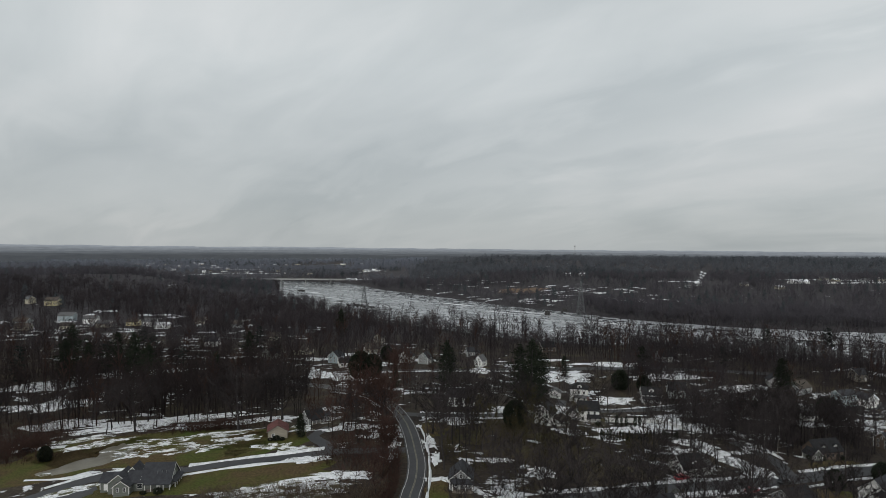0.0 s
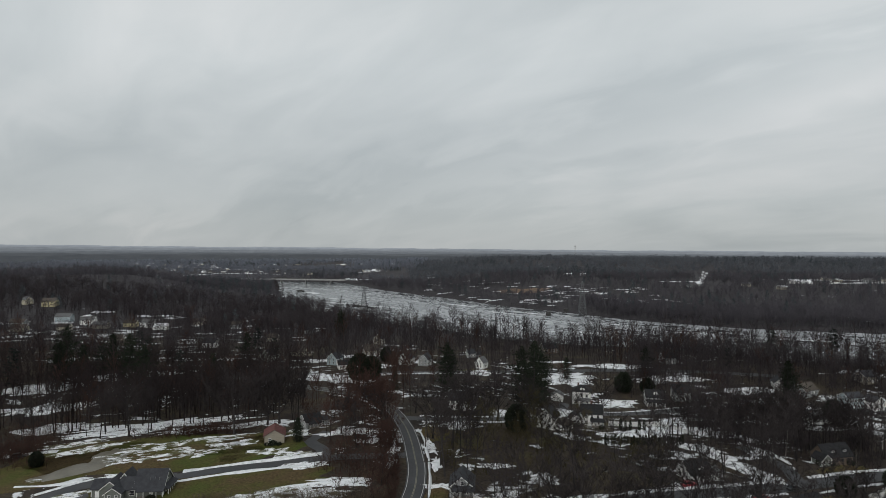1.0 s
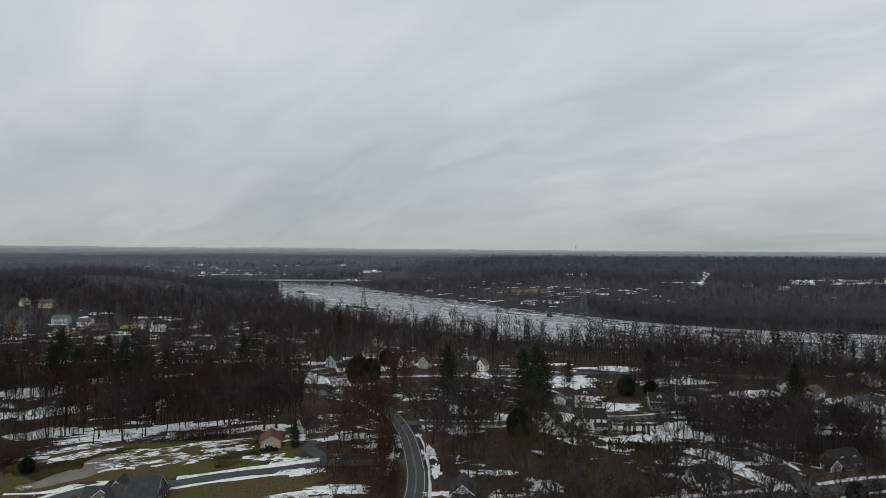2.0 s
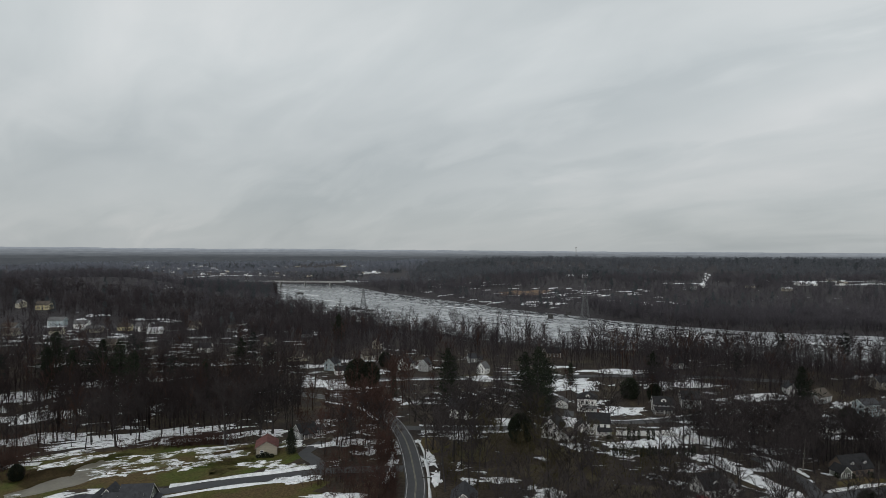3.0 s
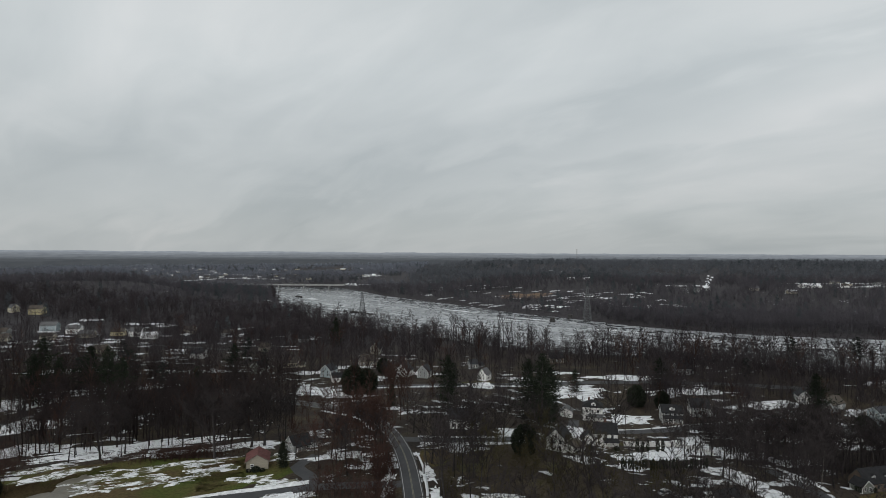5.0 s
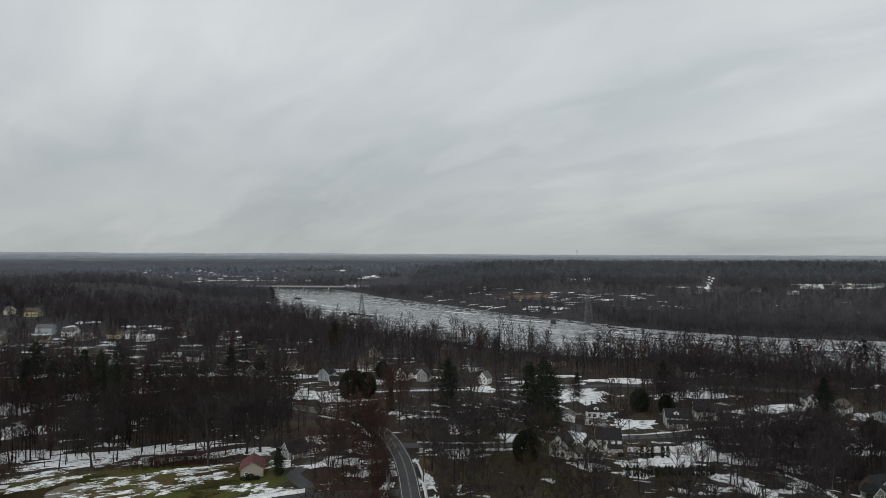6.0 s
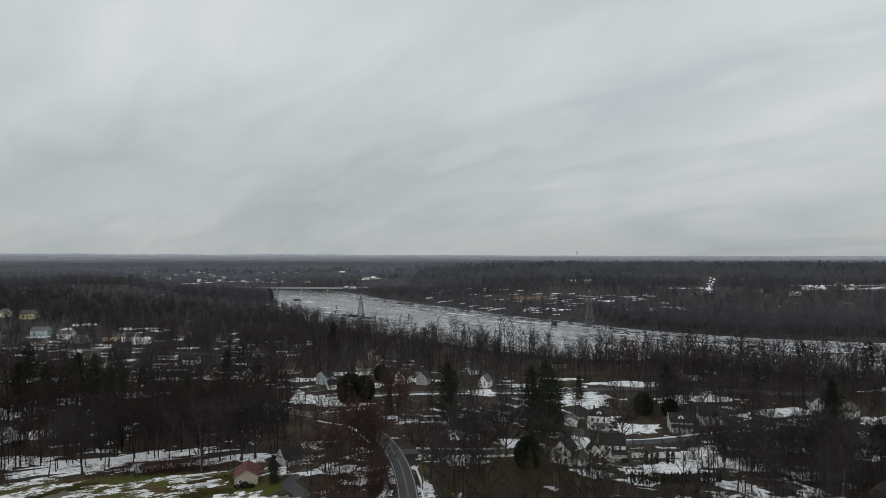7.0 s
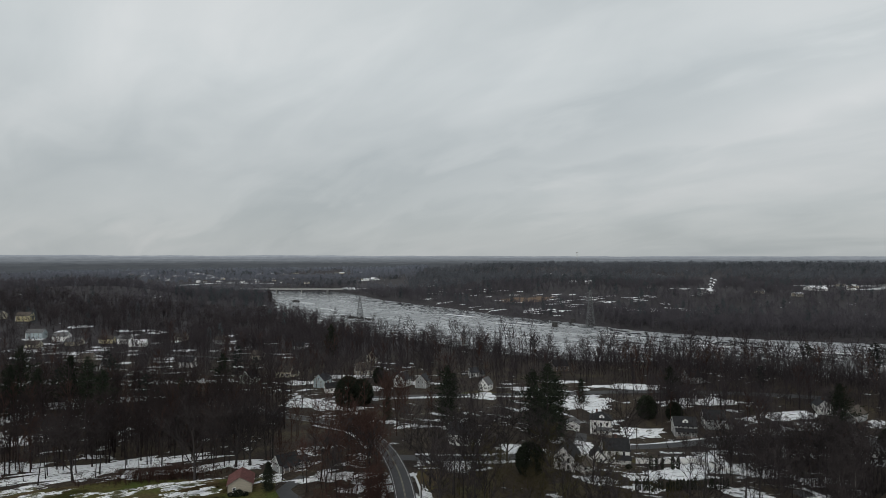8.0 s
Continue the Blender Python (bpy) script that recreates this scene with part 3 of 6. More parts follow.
SNOWS = [(-126, 211, 10, 3.0, 8), (-116, 206, 11, 3.6, 18), (-76, 208, 13, 1.8, 4), (-112, 219, 14, 1.3, 20), (-53, 192.5, 8, 3.2, 0), (-40, 180, 7, 2.8, 0), (-45, 189, 6, 2.2, 0),
         (-48, 207, 4.5, 3.6, 0), (-64, 202, 4.5, 2.5, 0), (-33, 205, 9, 2.4, 4), (-22, 206, 6, 2.0, 4), (-14.5, 190, 1.8, 3.0, 0), (-14, 182, 1.5, 2.2, 0),
         (-106, 229, 34, 6.5, 5), (-64, 222, 14, 4, 2), (-84, 219, 14, 2.2, 4), (-146, 234, 16, 7, 6), (-118, 222, 16, 2.5, 8), (62, 301, 14, 10, 0), (88, 324, 17, 5, -8), (60, 335, 10, 3, 0),
         (18, 306, 7, 6, 0), (-56, 292, 10, 8, 0), (-38, 318, 12, 5, 0), (-66, 330, 12, 5, 0), (69, 218, 13, 5.5, 12), (82, 238, 12, 5, 10), (58, 213, 6, 3.5, 0), (80, 226, 10, 5, 20),
         (90, 229, 12, 5, 15), (84, 206, 8, 4, -20), (90, 196, 5, 9, 25), (94, 186, 5, 8, 35), (100, 225, 9, 5, 20), (6, 212, 9, 2.4, 0), (-3.4, 194, 1.5, 6, 12),
         (-1.6, 180, 1.6, 5, 0), (0, 166, 5, 2, 0), (16, 179, 5, 1.8, 0), (28, 171, 4, 4, 0), (75, 268, 10, 6, 10), (50, 250, 4, 4, 0), (26, 233, 8, 5, 0),
         (44, 208, 6, 4, 0), (56, 204, 6, 3, 0), (113, 219, 8, 4, 20), (127, 246, 7, 3, 0), (150, 243, 9, 3, 10), (170, 252, 10, 4, 10), (105, 205, 5, 3, 30),
         (-50, 345, 14, 6, 0), (-10, 330, 12, 4, 0), (110, 300, 20, 4, 0), (140, 285, 14, 4, 10), (-150, 300, 25, 5, 10), (-190, 330, 22, 6, 10), (-120, 330, 20, 4, 5),
         (-236, 414, 11, 5, 0), (-280, 404, 9, 5, 0), (-212, 408, 8, 3, 10), (-225, 440, 8, 3, 0), (-250, 398, 9, 4, -10),
         (-42, 160, 19, 8, 0), (-28, 168, 10, 3, 0), (-168, 262, 22, 6, 8), (-186, 284, 20, 5, 8), (-44, 284, 12, 5, -20), (-118, 182, 2, 1, 0), (-104, 168, 8, 3, 25), (-95, 181, 6, 1.4, 12)]
k = 0
for row in SNOWS:
    k += 1
    patch("snow_patch", *row, "lawn_snow" if row[1] < 212 and row[0] < -40 else "wood_snow", "patch of old melting snow on the ground", "snow patch", 0.14, 40 + k, 0.55, "structure")
rnd = random.Random(5)
for k in range(46):
    x, y = rnd.uniform(-300, -90), rnd.uniform(330, 470)
    patch("snow_patch", x, y, rnd.uniform(2.5, 7), rnd.uniform(1.6, 4), rnd.uniform(-40, 40), "wood_snow", "patch of old melting snow between the houses", "snow patch", 0.14, 400 + k, 0.7, "structure")
for k in range(34):
    x, y = rnd.uniform(-345, -150), rnd.uniform(380, 520)
    patch("snow_patch", x, y, rnd.uniform(3, 9), rnd.uniform(2.5, 6), rnd.uniform(-40, 40), "wood_snow", "patch of old melting snow between the houses", "snow patch", 0.14, 500 + k, 0.7, "structure")
for k in range(70):
    # thin drifts on the big lawn
    x, y = rnd.uniform(-104, -64), rnd.uniform(190, 207)
    if abs((x + 100) * 0.12 + 203 - y) < 14 and k % 5:
        patch("snow_patch", x, y, rnd.uniform(1.5, 5.5), rnd.uniform(0.5, 1.5), rnd.uniform(0, 22), "lawn_snow", "thin drift of snow left on the lawn", "snow patch", 0.14, 200 + k, 0.8, "structure")


# ---------------------------------------------------------------- trees
class Shape:
    def __init__(self):
        self.v, self.f = [], []

    def tube(self, pts, radii, sides):
        base = len(self.v)
        for k, (p, r) in enumerate(zip(pts, radii)):
            d = (pts[min(k + 1, len(pts) - 1)] - pts[max(k - 1, 0)]).normalized()
            a = d.orthogonal().normalized()
            b = d.cross(a)
            for j in range(sides):
                w = 2 * math.pi * j / sides
                self.v.append(p + (a * math.cos(w) + b * math.sin(w)) * r)
        for k in range(len(pts) - 1):
            for j in range(sides):
                p, q = base + k * sides + j, base + k * sides + (j + 1) % sides
                self.f += [(p, q, q + sides), (p, q + sides, p + sides)]

    def blade(self, p, d, length, width, rng):
        """A single twig or spray: one slim triangle."""
        side = d.orthogonal().normalized()
        side.rotate(Matrix.Rotation(rng.uniform(0, math.pi), 3, d))
        n = len(self.v)
        self.v += [p - side * width / 2, p + side * width / 2, p + d * length]
        self.f.append((n, n + 1, n + 2))

    def arrays(self):
        return np.array([tuple(v) for v in self.v], np.float32), np.array(self.f, np.int32)


def turned(d, spread, rng):
    return (d + Vector((rng.gauss(0, 1), rng.gauss(0, 1), rng.gauss(0, 0.8))) * spread).normalized()


def bent(p, d, length, n, lift, rng, wob=0.08):
    pts, q, dd = [p.copy()], p.copy(), d.copy()
    for _ in range(n):
        dd = (dd + Vector((rng.gauss(0, wob), rng.gauss(0, wob), lift + rng.gauss(0, wob)))).normalized()
        q = q + dd * (length / n)
        pts.append(q.copy())
    return pts


def bare_tree(seed, h, spread, clear, limbs=11, per_limb=6, twigs=10, twig_len=1.6, twig_wide=0.085, thick=1.0):
    """A leafless tree: the trunk and, apart, its crown of limbs, branches and twigs."""
    rng = random.Random(seed)
    trunk, crown = Shape(), Shape()
    r0 = (h * 0.0105 + 0.04) * thick
    tp = bent(Vector((0, 0, -0.4)), Vector((rng.gauss(0, 0.03), rng.gauss(0, 0.03), 1)), h * 0.93, 6, 0.02, rng, 0.05)
    trunk.tube(tp, [r0 * 1.25] + [r0 * (1 - 0.155 * k) for k in range(1, 7)], 6)
    az = rng.uniform(0, 6)
    for k in range(limbs):
        s = clear + (0.95 - clear) * (k + rng.uniform(0, 0.8)) / limbs
        u = s * 6
        a, b = tp[int(u)], tp[min(int(u) + 1, 6)]
        p = a.lerp(b, u - int(u))
        az += 2.4 + rng.gauss(0, 0.3)
        rise = 0.55 + 0.9 * s + rng.gauss(0, 0.12)
        d = Vector((math.cos(az), math.sin(az), rise)).normalized()
        shape = 0.45 + 1.1 * math.sin(math.pi * min(1.0, max(0.08, (s - clear) / (1 - clear) * 0.75 + 0.2)))
        ln = spread * shape * rng.uniform(0.75, 1.15)
        lp = bent(p, d, ln, 4, 0.06, rng, 0.10)
        lr = r0 * (0.5 - 0.3 * s)
        crown.tube(lp, [max(lr * (1 - 0.22 * j), 0.02) for j in range(5)], 4)
        for j in range(per_limb):
            u = 0.9 + 3.05 * (j + rng.uniform(0, 0.9)) / per_limb
            q = lp[int(u)].lerp(lp[min(int(u) + 1, 4)], u - int(u))
            bd = turned((lp[min(int(u) + 1, 4)] - lp[int(u)]).normalized(), 0.5, rng)
            bl = ln * rng.uniform(0.28, 0.5)
            bp = bent(q, bd, bl, 2, 0.08, rng, 0.15)
            crown.tube(bp, [lr * 0.32 + 0.012, lr * 0.2 + 0.01, 0.012], 3)
            for i in range(twigs):
                w = rng.uniform(0.15, 2.0)
                t0 = bp[min(int(w), 1)].lerp(bp[min(int(w), 1) + 1], w - min(int(w), 1))
                td = turned((bp[-1] - bp[0]).normalized() + Vector((0, 0, 0.25)), 0.55, rng)
                crown.blade(t0, td, twig_len * rng.uniform(0.6, 1.4), twig_wide * rng.uniform(0.7, 1.4), rng)
    return trunk.arrays(), crown.arrays()


def light_tree(seed, h, spread, clear, limbs, blades, blade_len, blade_wide, sides=3):
    """The same habit with fewer pieces, for woods farther off."""
    rng = random.Random(seed)
    sh = Shape()
    r0 = h * 0.010 + 0.04
    tp = bent(Vector((0, 0, -0.4)), Vector((rng.gauss(0, 0.03), rng.gauss(0, 0.03), 1)), h * 0.93, 3, 0.02, rng, 0.05)
    sh.tube(tp, [r0 * 1.2, r0 * 0.85, r0 * 0.5, r0 * 0.1], sides)
    az, ends = rng.uniform(0, 6), []
    for k in range(limbs):
        s = clear + (0.93 - clear) * (k + rng.uniform(0, 0.8)) / limbs
        u = s * 3
        p = tp[int(u)].lerp(tp[min(int(u) + 1, 3)], u - int(u))
        az += 2.4 + rng.gauss(0, 0.3)
        d = Vector((math.cos(az), math.sin(az), 0.75 + 1.1 * s)).normalized()
        ln = spread * (0.45 + 1.1 * math.sin(math.pi * min(1.0, (s - clear) / (1 - clear) * 0.75 + 0.2))) * rng.uniform(0.75, 1.15)
        lp = bent(p, d, ln, 2, 0.1, rng, 0.1)
        if sides >= 3 and limbs > 4:
            sh.tube([lp[0], lp[2]], [r0 * 0.33, 0.03], 3)
        ends.append((lp, d))
    for k in range(blades):
        lp, d = ends[k % len(ends)]
        w = rng.uniform(0.2, 2.0)
        q = lp[min(int(w), 1)].lerp(lp[min(int(w), 1) + 1], w - min(int(w), 1))
        sh.blade(q, turned(d, 0.5, rng), blade_len * rng.uniform(0.6, 1.4), blade_wide * rng.uniform(0.7, 1.4), rng)
    return sh.arrays()


def conifer(seed, h, wide, whorls=44, per=9, sprays=9, ragged=0.25, bare=0.06):
    """A dark evergreen: trunk and ragged, soft-ended boughs of short sprays."""
    rng = random.Random(seed)
    trunk, crown = Shape(), Shape()
    trunk.tube([Vector((0, 0, -0.4)), Vector((0, 0, h * 0.5)), Vector((0, 0, h * 0.97))], [h * 0.018, h * 0.011, 0.03], 6)
    lean = [rng.uniform(0.7, 1.25) for _ in range(7)]
    for k in range(whorls):
        s = bare + (1 - bare) * (k + rng.uniform(-0.4, 0.6)) / whorls
        ln = wide * min(1.0, (1 - s) * 2.1 + 0.04) ** 0.75 * rng.uniform(1 - ragged, 1 + ragged) + 0.25
        for j in range(per):
            a = 2 * math.pi * (j + rng.uniform(-0.5, 0.5)) / per + 1.7 * k
            l2 = ln * rng.uniform(1 - ragged, 1 + 0.6 * ragged) * lean[int(a * 7 / 6.2832 + 3 * s) % 7]
            d = Vector((math.cos(a), math.sin(a), 0.05 + 0.5 * s))
            foot = Vector((0, 0, s * h + rng.uniform(-0.35, 0.35)))
            for i in range(sprays):
                q = foot + d * l2 * (0.2 + 0.7 * (i + rng.uniform(0, 1)) / sprays) + Vector((0, 0, rng.gauss(0, 0.22)))
                crown.blade(q, turned(d.normalized() + Vector((0, 0, 0.1)), 0.75, rng), l2 * 0.16 + 0.42, 0.20 + l2 * 0.02, rng)
    return trunk.arrays(), crown.arrays()


def shrub(seed, h, wide, n, blade, lean=0.5):
    """A dense bush or clipped column: leaves and sprays over a rounded body."""
    rng = random.Random(seed)
    stem, crown = Shape(), Shape()
    stem.tube([Vector((0, 0, -0.3)), Vector((0, 0, h * 0.7))], [0.1, 0.04], 5)
    for k in range(n):
        a, s = rng.uniform(0, 6.283), rng.uniform(0.02, 1)
        r = wide * math.sin(math.pi * (0.12 + 0.86 * s)) ** 0.6 * rng.uniform(0.55, 1.0)
        out = Vector((math.cos(a), math.sin(a), lean)).normalized()
        crown.blade(Vector((r * math.cos(a), r * math.sin(a), s * h * 0.92)), turned(out, 0.4, rng), blade * rng.uniform(0.6, 1.4), blade * 0.6, rng)
    return stem.arrays(), crown.arrays()


def plant(name, x, y, rz, scale, stem, crown, mats, label, category, group, part_names=("trunk", "crown")):
    e = empty(name, x, y, gz(x, y), rz)
    e.scale = (scale, scale, scale)
    for nm, me in zip(part_names, (stem, crown)):
        ob = new(nm, me)
        ob.parent = e
    return tagged(e, label, category, group)


def mesh_of(name, arrays, material):
    ob = raw(name, *arrays, material)
    me = ob.data
    bpy.data.objects.remove(ob)
    return me


KINDS = []
for k, (h, sp, cl, mat) in enumerate(((17, 5.0, 0.38, "twig"), (19, 4.6, 0.45, "twig"), (15, 5.2, 0.30, "twig"), (20, 4.2, 0.5, "twig"), (16, 4.4, 0.4, "red_twig"),
                                      (14, 4.6, 0.28, "red_twig"), (18, 5.4, 0.35, "twig"), (21, 4.8, 0.48, "twig"), (12, 4.4, 0.18, "olive_twig"))):
    a, b = bare_tree(100 + k, h, sp, cl)
    KINDS.append((mesh_of("trunk", a, M["bark"]), mesh_of("crown", b, M[mat]), h, mat))
a, b = bare_tree(130, 15, 7.6, 0.20, 13, 8, 13, 1.6, 0.09, 2.0)
SPREADING = (mesh_of("trunk", a, M["bark"]), mesh_of("crown", b, M["twig"]))
a, b = bare_tree(131, 17, 3.4, 0.35, 9, 5, 7, 1.2, 0.05)
PALE = (mesh_of("trunk", a, M["birch"]), mesh_of("crown", b, M["twig"]))
EVERGREENS = []
for k, (h, w, rg) in enumerate(((18, 3.8, 0.4), (22, 4.6, 0.45), (14, 2.8, 0.2), (24, 4.0, 0.55))):
    a, b = conifer(140 + k, h, w, ragged=rg, bare=0.06 if k < 3 else 0.3)
    EVERGREENS.append((mesh_of("trunk", a, M["bark"]), mesh_of("crown", b, M["needle"]), h))
a, b = shrub(150, 10, 4.2, 4600, 0.8)
ROUND = (mesh_of("trunk", a, M["bark"]), mesh_of("crown", b, M["needle"]), 10)
a, b = shrub(151, 4.4, 0.55, 420, 0.36, 1.4)
COLUMN = (mesh_of("trunk", a, M["bark"]), mesh_of("crown", b, M["needle"]), 4.2)
a, b = shrub(152, 2.0, 1.4, 500, 0.45)
BUSH = (mesh_of("stem", a, M["bark"]), mesh_of("crown", b, M["needle"]), 2.0)

BUILT = [(-84, 169, 15), (-54, 200, 7), (-41, 214, 9), (6, 163, 8), (60, 267, 9), (54.5, 229, 9), (44, 230, 6), (37, 217, 8), (66, 223, 6), (50, 268, 5), (90, 266, 9), (73, 180, 8), (126, 197, 11),
         (183, 271, 11), (122, 169, 9), (159, 216, 9), (150, 249, 9), (4, 245, 8), (113, 270, 10), (168, 284, 10), (140, 280, 10), (18, 317, 8), (56, 318, 7)]
OPEN = [(-96, 198, 38, 17), (5, 150, 8, 11), (-75, 160, 62, 19), (58, 222, 18, 10), (57, 248, 14, 16), (72, 262, 10, 9), (-118, 190, 22, 14), (18, 207, 9, 6), (62, 301, 14, 10), (18, 308, 8, 6), (-50, 291, 15, 9), (-48, 273, 13, 8), (-170, 258, 22, 9), (68, 230, 12, 7), (126, 195, 12, 4.5), (108, 170, 11, 6),
        (82, 240, 9, 5), (88, 324, 15, 4), (-50, 193, 14, 7), (-48, 181, 14, 4), (90, 196, 5, 7), (55, 176, 8, 4), (-240, 418, 40, 14), (-2, 206, 4, 7), (160, 248, 13, 9), (172, 258, 10, 7)]


def free(x, y, gap=2.5):
    if bank_near(x) - 5 < y < bank_far(x) + 5:
        return False
    if y < 340:
        for line, w in ROADS:
            for p in line:
                if (p.x - x) ** 2 + (p.y - y) ** 2 < (w / 2 + gap) ** 2:
                    return False
        for bx, by, r in BUILT:
            if (x - bx) ** 2 + (y - by) ** 2 < r * r:
                return False
            if by - 17 < y < by and abs(x - bx * y / by) < 0.55 * r:
                return False
    for cx, cy, a, b in OPEN:
        if ((x - cx) / a) ** 2 + ((y - cy) / b) ** 2 < 1:
            return False
    return True


HILL_HOMES = [(-343, 537), (-366, 541), (-289, 470), (-266, 462), (-248, 447), (-232, 458), (-219, 458), (-206, 449), (-294, 428), (-268, 436), (-310, 450), (-190, 480), (-158, 470), (-185, 360), (-140, 372), (-205, 388)]


def yard(x, y):
    """On the open side of a house on the hillside."""
    return any(abs(x - hx * y / hy) < 9 and hy - 34 < y < hy + 7 for hx, hy in HILL_HOMES)


def density(x, y):
    """Trees to the square metre."""
    if y < 430:
        d = 0.0075
        if -5 < x < 78 and y < 214:
            d = 0.0085 if y < 190 or x < 26 else 0.0045
        if x > 88 and y >= 262:
            d = 0.034
        if x < -15 and y > 219:
            d = (0.036 if x > -150 else 0.026) if 236 < y < 300 else 0.016 if y < 237 else 0.011
        if -48 < x < -11 and 188 < y < 262:
            d = 0.016
        if -64 < x < -22 and 226 < y < 306:
            d = 0.006
        if x > 80 and 182 < y < 262:
            d = 0.038 if 95 < x < 150 and y > 203 else 0.012
        if -40 < x < 130 and 334 < y:
            d = 0.015
        if bank_near(x) - 34 < y:
            d = 0.008 if 15 < x < 92 else 0.015 if -20 < x < 130 else 0.032
        if x < -60 and y < 219:
            d = 0.004
        if x < -190 and y > 390:
            d = 0.011
    else:
        d = 0.020
    return d * (0.55 + 0.9 * (noise.noise(Vector((x * 0.02, y * 0.02, 3.3))) * 0.5 + 0.5))


rng = random.Random(11)
NEAR, MID = [], []
cells = set()
for _ in range(26000):
    y = rng.uniform(126, 440)
    x = rng.uniform(-0.80 * y - 10, 0.80 * y + 10)
    if rng.random() > density(x, y) / 0.045 * (y + 12) / 452 or not free(x, y) or yard(x, y) and rng.random() < 0.85:
        continue
    if x < -13 and y < 177 or x < -40 and y < 213 or 34 < x < 76 and 196 < y < 244:
        continue
    c = (round(x / 3.2), round(y / 3.2))
    if c in cells:
        continue
    cells.add(c)
    (NEAR if y < 262 else MID).append((x, y))
NEAR.sort(key=lambda p: p[1])
MID += NEAR[300:]
NEAR = NEAR[:300]
for x, y in NEAR:
    ruddy = -50 < x < -10 and y > 150
    k = rng.choice((4, 5)) if ruddy and rng.random() < 0.8 else rng.choice((0, 1, 2, 3, 6, 7))
    if 8 < x < 60 and 165 < y < 214 and rng.random() < 0.55:
        k = 8
    tr, cr, h, mat = KINDS[k]
    plant("bare_tree", x, y, rng.uniform(0, 360), rng.uniform(0.72, 1.08) if 0 < x < 80 and y < 216 else rng.uniform(0.55, 0.95), tr, cr, None,
          "leafless reddish-brown tree beside the road" if mat == "red_twig" else "leafless tree with olive-yellow twigs" if mat == "olive_twig" else "leafless dark grey-brown tree in the snowy yards", "tree", "bare trees")
for x, y, s in ((-17, 204, 1.0), (-20, 208.5, 1.1), (-24, 203, 0.95), (-22, 214, 1.1), (-28, 210, 1.0), (-33, 203.5, 0.95), (-37.5, 203.5, 0.9), (-44, 205.5, 0.95), (-27, 220, 1.1), (-33, 226, 1.05), (-22, 221, 1.1), (-19.5, 216.5, 1.1), (-18.5, 212, 1.05),
                (-20, 240, 1.0), (-15, 195, 0.9), (-18, 190, 0.75), (-17, 176, 0.7), (-20, 170, 0.7), (-16, 166, 0.65), (-23, 163, 0.6), (-18, 158, 0.7), (-26, 158, 0.6), (-28, 176, 0.55),
                (-16, 152, 0.7), (-22, 180, 0.7), (-32, 178, 0.5), (-24, 194, 0.8), (-30, 192, 0.7)):
    tr, cr, h, mat = KINDS[rng.choice((4, 5))]
    plant("reddish_tree", x, y, rng.uniform(0, 360), 0.8 * s, tr, cr, None, "leafless reddish-brown tree crowding the road bend", "tree", "bare trees")
# trees that stand alone
for x, y, s in ((-109, 217, 1.05), (-70, 210, 1.15), (-61.5, 219, 1.1), (-57.5, 220, 1.1), (19.5, 219, 0.85), (42, 206, 0.9), (-3, 200, 0.9), (10.8, 204, 0.95), (64, 246.5, 0.9), (29.4, 206, 0.9), (-9.8, 228.5, 0.8)):
    plant("spreading_tree", x, y, rng.uniform(0, 360), s, *SPREADING, None, "broad leafless tree with low spreading limbs", "tree", "bare trees")
for x, y in ((104, 197), (109.5, 199)):
    plant("pale_tree", x, y, rng.uniform(0, 360), 0.72, *PALE, None, "slim leafless tree with pale bark", "tree", "bare trees")
for x, y, k, s in ((-141, 279, 1, 1.15), (-131, 272, 1, 1.0), (-152, 286, 3, 1.0), (2, 254, 1, 1.0), (36, 244, 1, 1.2), (32, 250, 1, 1.05), (40, 250, 1, 1.0), (-67, 404, 1, 0.9),
                   (-46, 199, 2, 0.55), (139, 250, 3, 1.0), (-175, 283, 1, 1.0), (-168, 290, 0, 1.0), (-102, 275, 0, 0.9),
                   (-182, 300, 1, 1.1), (-95, 300, 1, 0.9), (99, 301, 1, 0.7), (5, 300, 0, 0.6), (-20, 262, 0, 0.5), (60, 300, 0, 0.6)):
    tr, cr, h = EVERGREENS[k]
    plant("evergreen", x, y, rng.uniform(0, 360), s, tr, cr, None, "tall dark green conifer with drooping branches", "tree", "conifers")
for x, y, s in ((-125.5, 193, 0.5), (25, 208, 0.95), (-38, 284, 1.3), (-33, 287, 1.1), (113, 175, 0.62), (132, 182, 0.7), (160, 254, 0.9), (-30, 330, 0.8), (83, 284, 0.95), (93, 281, 0.75)):
    plant("round_evergreen", x, y, rng.uniform(0, 360), s, ROUND[0], ROUND[1], None, "broad rounded dark evergreen tree", "tree", "conifers")
for k in range(5):
    plant("column_shrub", 64 + 1.9 * k + (1.5 if k > 2 else 0), 223 + 0.5 * k, 40 * k, rng.uniform(0.85, 1.1), COLUMN[0], COLUMN[1], None, "slim dark evergreen column in a row by the fence", "shrub", "column shrubs", ("stem", "crown"))
for k in range(26):
    x = 53 + 1.1 * k
    plant("hedge_shrub", x, 202 + 0.25 * k + rng.gauss(0, 0.3), 33 * k, rng.uniform(0.6, 0.85), COLUMN[0], COLUMN[1], None, "dark evergreen shrub of a tall hedge", "shrub", "hedge behind the snowy yard", ("stem", "crown"))
